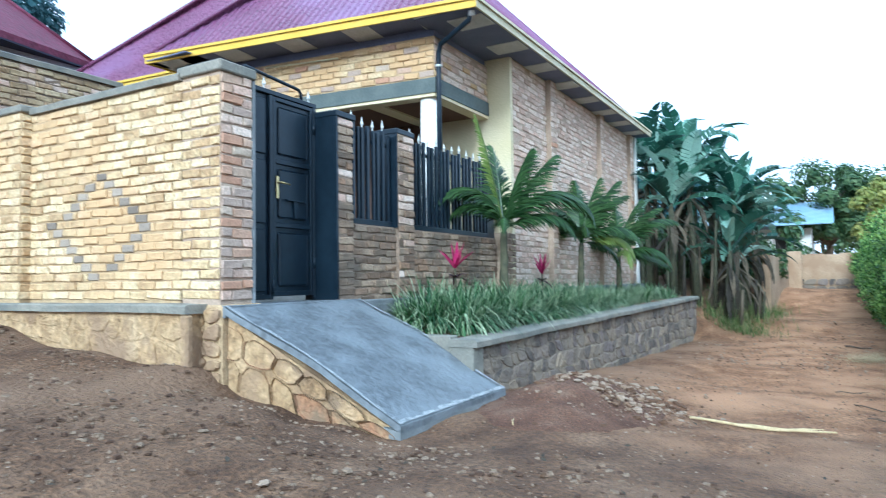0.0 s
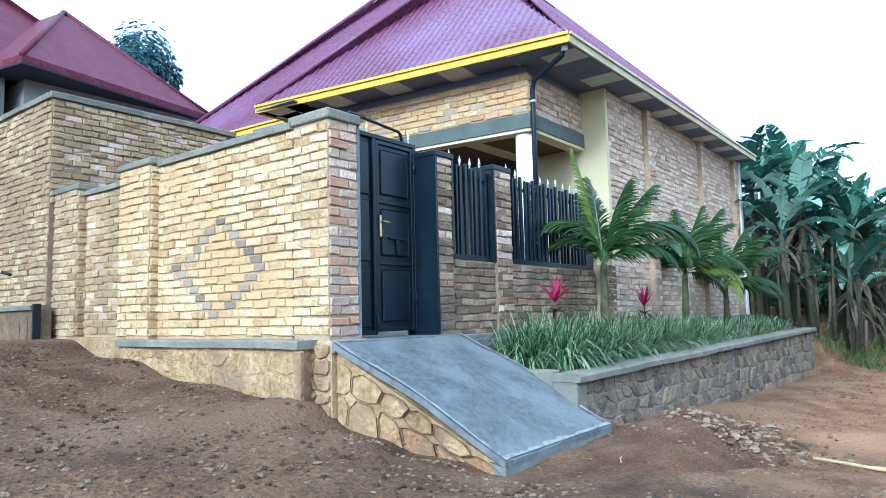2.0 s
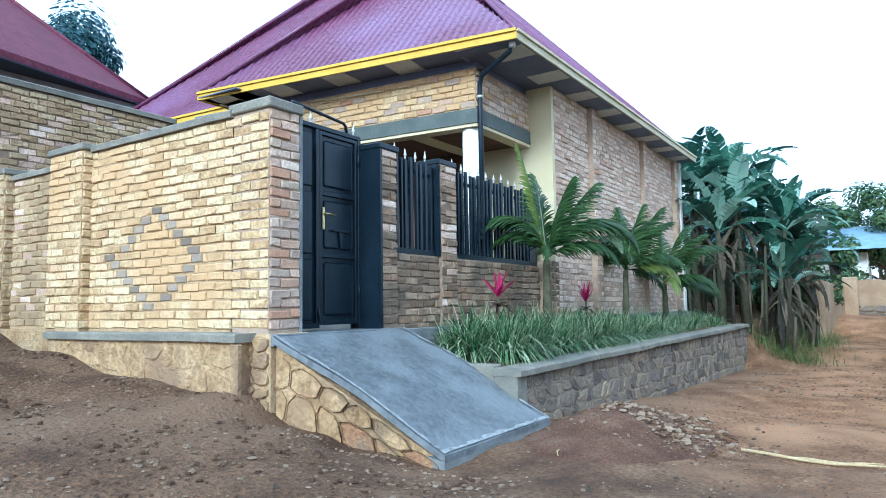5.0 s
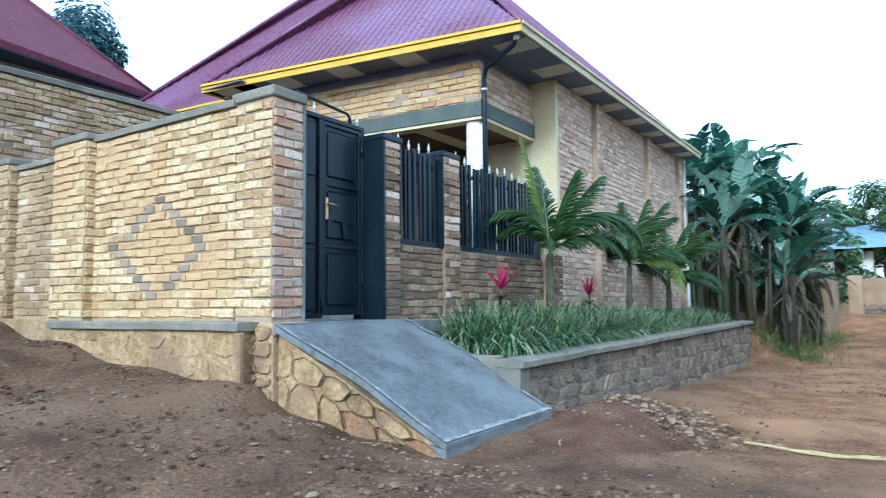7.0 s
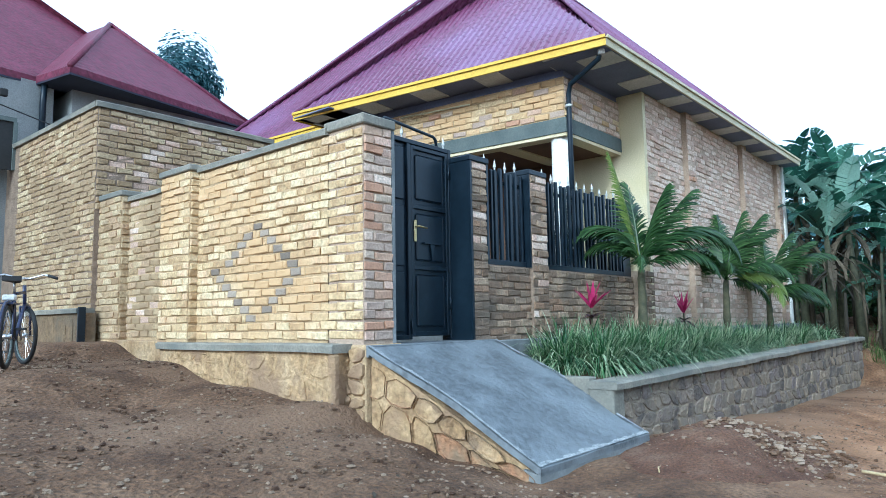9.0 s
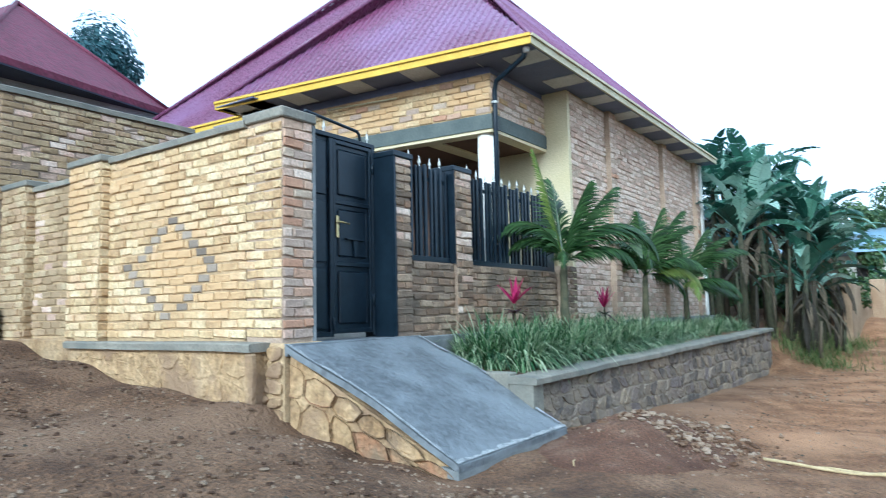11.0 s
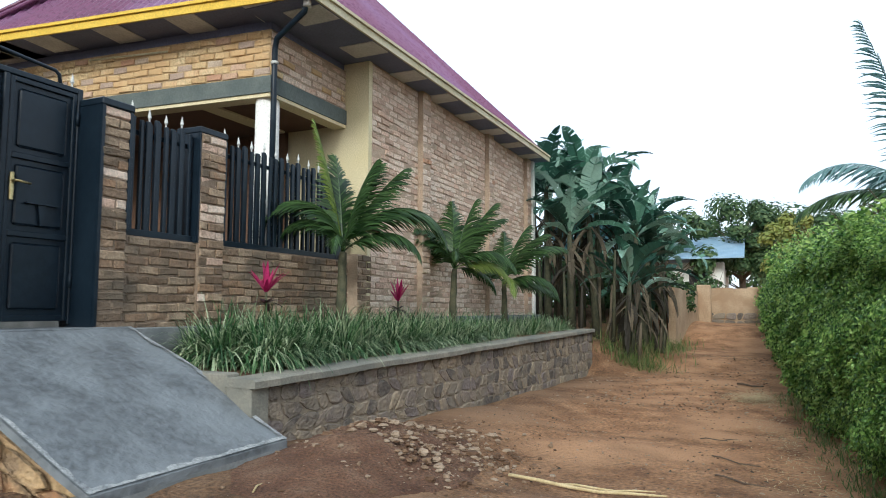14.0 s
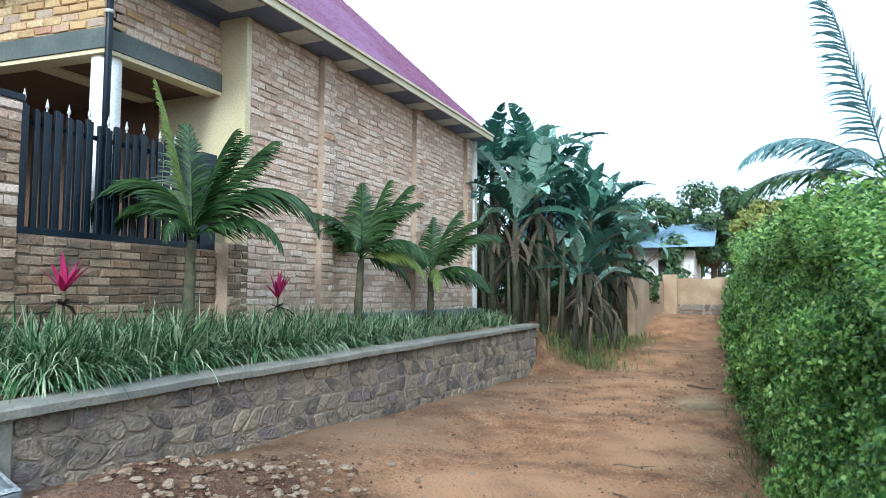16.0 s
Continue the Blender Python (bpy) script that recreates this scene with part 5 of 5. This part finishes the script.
# tall palm behind the hedge
pr = random.Random(9)
tall_palm = thing("palm", "tall blue-green palm behind the hedge", "palm", at=(7.9, -7.45, -1.4))
one_tube("trunk", [(0, 0, 0), (0.05, 0, 1.5), (0, 0, 2.95)], [0.13, 0.10, 0.08], TRUNK, tall_palm, seg=10)
for az, elev, length, droop, mat in [(118, 74, 2.7, 8, PALM_BLUE), (285, 66, 2.6, 14, PALM_BLUE), (300, 80, 2.2, 20, PALM_BLUE), (112, 46, 2.0, 95, PALM_BLUE), (250, 50, 1.8, 85, PALM_BLUE), (180, 45, 1.4, 105, PALM_BLUE), (105, 22, 1.9, 70, PALM),
                                     (330, 40, 2.0, 80, PALM_BLUE), (20, 50, 2.0, 90, PALM_BLUE), (220, 62, 1.8, 60, PALM_BLUE), (150, 8, 1.5, 70, PALM), (275, 14, 1.8, 60, PALM)]:
    frond("frond", tall_palm, (0, 0, 2.95), az, elev, length * 0.92, droop, mat, pr, 44, 0.38, 0.042, 0.8, 0.2)

# ---- end of the lane ----
def mud_wall(name, a, b, z0, z1, label, thick=0.22, mat=MUD_WALL):
    a, b = Vector((*a, 0)), Vector((*b, 0))
    u = (b - a).normalized()
    n = Vector((-u.y, u.x, 0)) * thick
    bm = bmesh.new()
    k = max(2, int((b - a).length / 0.5))
    r = random.Random(name)
    for i in range(k):
        p, q = a + (b - a) * i / k, a + (b - a) * (i + 1) / k
        h0 = z1 + r.uniform(-0.03, 0.03)
        prism(bm, [p + Vector((0, 0, h0)), q + Vector((0, 0, h0)), q + n + Vector((0, 0, h0)), p + n + Vector((0, 0, h0))], (0, 0, z0 - h0))
    return tagged(part(name, bm, mat, None), label, "wall", kind="structure")


lane_wall = mud_wall("wall_11", (26.2, -3.3), (26.0, -6.6), -0.9, 1.0, "tan mud-plastered wall across the end of the lane")
stone_face(lane_wall, (25.97, -6.5), (26.17, -3.35), lambda s: 0.05, lambda s: -0.5, STONE_GREY, 0.4, 0.03, 0.02, 51)
mud_wall("wall_12", (20.0, -2.95), (25.6, -3.2), -1.2, 0.85, "tan mud-plastered wall along the lane")
lane_pier = wall_block("wall_13", (25.55, -3.65, -0.6), (26.0, -3.15, 1.12), MUD_WALL, "tan plastered gate pier", 0.03)
far_house = thing("house", "small white house with a pale blue sheet roof", "house", at=(0, 0, 0))
part("wall", boxes(((31.0, -3.9, -0.5), (36.0, 1.5, 2.35))), WHITE, far_house)
part("window", boxes(((30.96, -3.2, 1.1), (31.02, -2.4, 1.95))), DARK, far_house)
part("door", boxes(((30.96, -1.4, 0.1), (31.02, -0.6, 2.1))), DARK, far_house)
bm = bmesh.new()
prism(bm, [(30.0, -4.8, 2.5), (33.5, -4.8, 3.75), (33.5, 2.2, 3.75), (30.0, 2.2, 2.5)], (0, 0, -0.06))
prism(bm, [(33.5, -4.8, 3.75), (37.0, -4.8, 2.5), (37.0, 2.2, 2.5), (33.5, 2.2, 3.75)], (0, 0, -0.06))
part("roof", bm, ROOF_BLUE, far_house, "pale blue sheet roof")
for k, (x, y, h, sp) in enumerate([(19.5, 0.2, 2.4, 1.2), (21, 1.6, 2.6, 1.4), (19.0, 2.6, 2.6, 1.4), (22, -1.0, 2.0, 1.2), (20.5, -1.2, 1.8, 1.0), (16.6, 2.6, 2.4, 1.3), (24, 0.5, 2.2, 1.4), (23.0, -2.4, 1.9, 0.9), (27.6, -3.4, 2.0, 1.0)]):
    shrub((x, y, ground_z(x, y)), h, sp, 1300, TREE_LEAF, 140 + k, "dark green undergrowth behind the banana plants", 0.2)

# verge grass below the bananas and along the hedge
vr = random.Random(31)
V, F = [], []
for i in range(5200):
    if i < 3800:
        x, y = vr.uniform(14.4, 21), -2.35 + vr.gauss(0, 0.45)
        s = 0.34
    else:
        x = vr.uniform(3.5, 12)
        y = hedge_line(x)[0] + abs(vr.gauss(0, 0.16))
        s = 0.14
    a, e = vr.uniform(0, 6.28), radians(vr.uniform(40, 85))
    d = Vector((math.cos(a) * math.cos(e), math.sin(a) * math.cos(e), math.sin(e)))
    blade(V, F, (x, y, ground_z(x, y) - 0.02), d, Vector((-math.sin(a), math.cos(a), 0)), s * vr.uniform(0.5, 1.4), 0.02 if i < 3800 else 0.012, vr.uniform(0.4, 1.4), 3)
tagged(mesh_ob("verge_grass", V, F, WILD_GRASS), "rough yellow-green grass on the banks of the lane", "grass", kind="stuff")


# ---- loose stones, litter, sticks ----
def pebble(r, size):
    V = []
    sq = (r.uniform(0.7, 1.3), r.uniform(0.6, 1.0), r.uniform(0.35, 0.7))
    for k in range(3):
        z = (k - 1) * 0.75
        rad = math.sqrt(1 - z * z)
        for i in range(6):
            a = i * math.pi / 3 + k * 0.5
            V.append(Vector((math.cos(a) * rad * sq[0], math.sin(a) * rad * sq[1], z * sq[2])) * size * r.uniform(0.75, 1.2))
    F = [tuple(range(12, 18)), tuple(range(5, -1, -1))]
    for k in range(2):
        for i in range(6):
            F.append((k * 6 + i, k * 6 + (i + 1) % 6, (k + 1) * 6 + (i + 1) % 6, (k + 1) * 6 + i))
    return V, F


sr = random.Random(77)
V, F = [], []
for i in range(9500):
    kind = sr.random()
    if kind < 0.74:
        x, y, s = sr.uniform(-5.5, 9), sr.uniform(-6.4, 4.8), sr.choice((0.005, 0.007, 0.009, 0.014)) * sr.uniform(0.7, 1.4)
        if x > -0.2 and y > -1.75:
            continue
    elif kind < 0.88:
        x, y, s = 3.2 + sr.gauss(0, 0.75), -2.7 + sr.gauss(0, 0.42), 0.007 + 0.045 * sr.random() ** 4
    elif kind < 0.905:
        x, y, s = sr.uniform(-0.6, 0.5), sr.uniform(-2.0, -0.3), sr.uniform(0.008, 0.022)
        x = min(x, 0.28 - 0.2 * (y + 2))
    else:
        x, y, s = sr.uniform(9, 18), sr.uniform(-5.6, -1.9), sr.uniform(0.012, 0.03)
    v, f = pebble(sr, s)
    b = len(V)
    q = max(0.0, 1 - ((x - 2.4) / 1.45) ** 2 - ((y + 2.45) / 0.85) ** 2)
    c = Vector((x, y, ground_z(x, y) + s * 0.1 + 0.14 * q ** 1.3))
    turn = Matrix.Rotation(sr.uniform(0, 6.28), 3, "Z")
    V += [c + turn @ q for q in v]
    F += [tuple(b + k for k in q) for q in f]
tagged(mesh_ob("pebbles", V, F, CLOD), "scattered pale pebbles and dry earth clods", "pebbles", kind="stuff")

# crumbly earth on the unpaved forecourt
V, F = [], []
for i in range(9000):
    x, y = sr.uniform(-4.6, 0.3), sr.uniform(-4.4, 4.8)
    s = 0.006 + 0.03 * sr.random() ** 3.2
    if x > -0.25 and y > -1.8:
        continue
    v, f = pebble(sr, s)
    b = len(V)
    c = Vector((x, y, ground_z(x, y) + s * 0.05))
    turn = Matrix.Rotation(sr.uniform(0, 6.28), 3, "Z")
    V += [c + turn @ q for q in v]
    F += [tuple(b + k for k in q) for q in f]
tagged(mesh_ob("earth_clods", V, F, CLOD_DARK), "crumbly brown earth clods on the bare forecourt", "earth", kind="stuff")

ROCKS = [(3.63, -2.33, 0.05), (3.92, -2.5, 0.07), (3.3, -2.95, 0.09), (3.05, -3.1, 0.06), (4.1, -2.2, 0.05), (2.7, -2.9, 0.05), (4.4, -2.75, 0.06), (3.6, -3.2, 0.045), (-2.6, -0.6, 0.05), (-1.4, -1.9, 0.05), (-2.9, -2.6, 0.045), (2.35, -3.3, 0.05)]
for k, (x, y, s) in enumerate(ROCKS):
    v, f = pebble(random.Random(k), s)
    rock = mesh_ob("rock", v, f, CLOD)
    rock.matrix_world = pose(x, y, ground_z(x, y) + s * 0.3, 0, 0, k * 40)
    tagged(rock, "pale broken stone lying on the earth", "stone", "loose stones")


def stick(name, a, b, r0, mat, label):
    pts = []
    for i in range(6):
        p = Vector((*a, 0)).lerp(Vector((*b, 0)), i / 5)
        p.z = ground_z(p.x, p.y) + r0 * 1.2 + 0.01 + 0.01 * math.sin(i * 1.7)
        p.y += 0.012 * math.sin(i * 2.1)
        pts.append(p)
    tagged(one_tube(name, pts, [r0, r0, r0 * 0.95, r0 * 0.9, r0 * 0.8, r0 * 0.5], mat, None, seg=7), label, "stick", "fallen sticks")


stick("stick", (3.05, -3.42), (3.0, -4.71), 0.016, STRAW, "pale dry cane lying on the lane")
stick("stick", (3.1, -3.85), (3.16, -4.6), 0.010, STRAW, "thin split dry cane beside another")
stick("stick", (1.05, -2.35), (1.55, -2.15), 0.006, STRAW, "thin bent straw on the earth")
stick("stick", (5.2, -4.9), (5.0, -5.35), 0.008, TWIG, "dark thin twig on the lane")
stick("stick", (4.1, -5.0), (3.8, -5.4), 0.009, TWIG, "dark thin twig on the lane")
stick("stick", (6.3, -4.7), (6.4, -5.1), 0.007, TWIG, "dark thin twig on the lane")
stick("stick", (13.2, -4.9), (13.0, -5.4), 0.02, TWIG, "dark fallen branch near the hedge")
v, f = pebble(random.Random(3), 0.05)
wrap = mesh_ob("wrapper", v, f, FOIL)
wrap.matrix_world = pose(-2.15, -2.15, ground_z(-2.15, -2.15) + 0.02)
tagged(wrap, "crumpled lilac wrapper on the earth", "litter")


# ---- bicycle ----
def ring(bm, c, axis, rad, tubr, seg=36, sec=8):
    """A torus round c."""
    axis = Vector(axis).normalized()
    e1 = axis.cross(Vector((0, 0, 1))).normalized()
    e2 = axis.cross(e1)
    g = []
    for i in range(seg):
        a = 2 * math.pi * i / seg
        d = e1 * math.cos(a) + e2 * math.sin(a)
        g.append([bm.verts.new(Vector(c) + d * (rad + tubr * math.cos(b)) + axis * tubr * math.sin(b)) for b in (2 * math.pi * k / sec for k in range(sec))])
    for i in range(seg):
        for k in range(sec):
            bm.faces.new((g[i][k], g[i][(k + 1) % sec], g[(i + 1) % seg][(k + 1) % sec], g[(i + 1) % seg][k]))


def bicycle(at, rz):
    b = thing("bicycle", "dark blue bicycle standing by the wall on its stand", "bicycle", at=at, rz=rz)
    R = 0.33
    for x, turn in ((0, 0), (1.03, 28)):
        ax = (math.sin(radians(-turn)), math.cos(radians(turn)), 0)
        bm = bmesh.new()
        ring(bm, (x, 0, R), ax, R - 0.022, 0.024)
        wheel = part("wheel", bm, RUBBER, b, "black tyre", smooth=True)
        bm = bmesh.new()
        ring(bm, (x, 0, R), ax, R - 0.05, 0.011)
        part("rim", bm, BAND, wheel, smooth=True)
        bm = bmesh.new()
        e1 = Vector(ax).cross(Vector((0, 0, 1)))
        for i in range(18):
            a = i * math.pi / 9
            tube(bm, [(x, 0, R), Vector((x, 0, R)) + (e1 * math.cos(a) + Vector((0, 0, math.sin(a)))) * (R - 0.05)], 0.002, 4)
        part("spokes", bm, CHROME, wheel)
        one_tube("hub", [Vector((x, 0, R)) - Vector(ax) * 0.05, Vector((x, 0, R)) + Vector(ax) * 0.05], 0.025, CHROME, wheel)
    bm = bmesh.new()
    bb, st, hd = (0.43, 0, 0.29), (0.30, 0, 0.78), (0.86, 0, 0.82)
    for p, q, r in ((bb, st, 0.017), (bb, (0.9, 0, 0.68), 0.02), (st, hd, 0.017), ((0, 0.05, R), bb, 0.01), ((0, -0.05, R), bb, 0.01), ((0, 0.05, R), st, 0.009), ((0, -0.05, R), st, 0.009), ((0.92, 0, 0.62), (0.84, 0, 0.9), 0.02),
                    ((0.92, 0.05, 0.66), (1.03, 0.05, R), 0.012), ((0.92, -0.05, 0.66), (1.03, -0.05, R), 0.012), ((0.92, -0.05, 0.66), (0.92, 0.05, 0.66), 0.012)):
        tube(bm, [p, q], r, 8)
    part("frame", bm, BIKE_BLUE, b, smooth=True)
    one_tube("seat_post", [st, (0.27, 0, 0.92)], 0.013, CHROME, b)
    bm = bmesh.new()
    prism(bm, [(0.12, 0.09, 0.96), (0.12, -0.09, 0.96), (0.25, -0.07, 0.955), (0.42, -0.02, 0.95), (0.42, 0.02, 0.95), (0.25, 0.07, 0.955)], (0, 0, -0.05))
    part("saddle", bm, RUBBER, b)
    one_tube("handlebar", [(0.76, 0.33, 0.98), (0.8, 0.2, 1.02), (0.86, 0.05, 0.98), (0.86, -0.05, 0.98), (0.8, -0.2, 1.02), (0.76, -0.33, 0.98)], 0.012, CHROME, b)
    for s in (-1, 1):
        one_tube("grip", [(0.79, 0.24 * s, 1.01), (0.755, 0.34 * s, 0.975)], 0.017, RUBBER, b)
    part("rear_light", boxes(((0.02, -0.06, 0.7), (0.12, 0.06, 0.76)), bevel=0.01), SPIKE, b)
    part("rack", boxes(((-0.08, -0.06, 0.66), (0.3, 0.06, 0.675))), BIKE_BLUE, b)
    bm = bmesh.new()
    ring(bm, (0.43, 0.045, 0.29), (0, 1, 0), 0.085, 0.008, 24, 6)
    part("chainring", bm, CHROME, b)
    for s, z in ((1, -0.12), (-1, 0.12)):
        one_tube("crank", [(0.43, 0.06 * s, 0.29), (0.43 + 0.1 * s, 0.07 * s, 0.29 + z)], 0.009, CHROME, b)
        part("pedal", boxes(((0.38 + 0.1 * s, 0.07 * s - 0.05, 0.27 + z), (0.48 + 0.1 * s, 0.07 * s + 0.05, 0.295 + z)), bevel=0.004), RUBBER, b)
    one_tube("stand", [(0.1, 0.04, 0.3), (-0.03, 0.26, 0.01)], 0.01, RUBBER, b)
    bm = bmesh.new()
    for x, a0, a1 in ((0, 20, 170), (1.03, 30, 150)):
        pts = [(x + math.cos(radians(a)) * (R + 0.03), 0, R + math.sin(radians(a)) * (R + 0.03)) for a in range(a0, a1 + 1, 15)]
        tube(bm, pts, 0.016, 6)
    part("mudguard", bm, BIKE_BLUE, b)


bicycle((-1.98, 3.2, ground_z(-1.98, 3.2)), 63)


# broad pale leaves growing out of the hedge's near end
broad = thing("banana_plant", "young plant with broad pale green leaves in the hedge", "banana plant", at=(2.9, -7.8, ground_z(2.9, -7.8)))
lr = random.Random(5)
one_tube("stem", [(0, 0, 0), (0, 0.05, 0.9), (0, 0.1, 1.6)], [0.06, 0.05, 0.03], STEM, broad)
for az, elev, length in ((118, 22, 1.35), (60, 40, 1.2), (200, 40, 1.2), (300, 50, 1.1)):
    banana_leaf(broad, (0, 0.1, 1.55), az, elev, length, 35, 0.24, PALE_LEAF, lr)

# ---- loose earth heaped at the foot of the ramp ----
V, F = [], []
NX, NY = 46, 30
for k in range(NY + 1):
    for i in range(NX + 1):
        x, y = 0.9 + 3.0 * i / NX, -3.35 + 1.75 * k / NY
        u, v = (x - 2.4) / 1.45, (y + 2.45) / 0.85
        h = max(0.0, 1 - u * u - v * v)
        h = 0.17 * h ** 1.3 * (0.75 + 0.5 * noise.noise((x * 2.2, y * 2.2, 5))) + h * (0.03 * noise.noise((x * 8, y * 8, 6)) + 0.02 * noise.noise((x * 22, y * 22, 8)))
        edge = u * u + v * v
        V.append((x, y, ground_z(x, y) + h - (0.06 if edge > 1 else 0.0)))
for k in range(NY):
    for i in range(NX):
        a = k * (NX + 1) + i
        F.append((a, a + 1, a + NX + 2, a + NX + 1))
tagged(mesh_ob("earth_heap", V, F, RED_EARTH, smooth=True), "low heap of loose red-brown earth at the ramp's foot", "earth heap", kind="stuff")

# dry cut grass thrown against the hedge's foot
dr = random.Random(15)
V, F = [], []
for _ in range(700):
    x, y = 10.9 + dr.gauss(0, 0.35), -5.25 + dr.gauss(0, 0.22)
    a = dr.uniform(0, 6.28)
    d = Vector((math.cos(a), math.sin(a), dr.uniform(0, 0.7)))
    blade(V, F, (x, y, ground_z(x, y) + abs(dr.gauss(0, 0.06))), d, Vector((-math.sin(a), math.cos(a), 0)), dr.uniform(0.12, 0.3), 0.012, 0.5, 2)
for _ in range(260):
    x = dr.uniform(3.6, 9.0)
    y = hedge_line(x)[0] + 0.35 + abs(dr.gauss(0, 0.3))
    a = dr.uniform(0, 6.28)
    blade(V, F, (x, y, ground_z(x, y) + 0.02), Vector((math.cos(a), math.sin(a), 0.1)), Vector((-math.sin(a), math.cos(a), 0)), dr.uniform(0.06, 0.2), 0.012, 0.2, 2)
tagged(mesh_ob("dry_grass", V, F, STRAW), "dry cut grass and leaf litter on the lane", "dry grass", kind="stuff")
# fallen leaves scattered over the bare earth
V, F = [], []
for _ in range(900):
    x, y = dr.uniform(-5, 9), dr.uniform(-6, 3.5)
    if x > -0.4 and y > -2.0:
        continue
    leaf(V, F, Vector((x, y, ground_z(x, y) + 0.025)), Vector((dr.gauss(0, 0.3), dr.gauss(0, 0.3), 1)), dr.uniform(0.02, 0.06), dr)
tagged(mesh_ob("fallen_leaves", V, F, BANANA_DRY), "small dark dry leaves scattered on the earth", "leaf litter", kind="stuff")
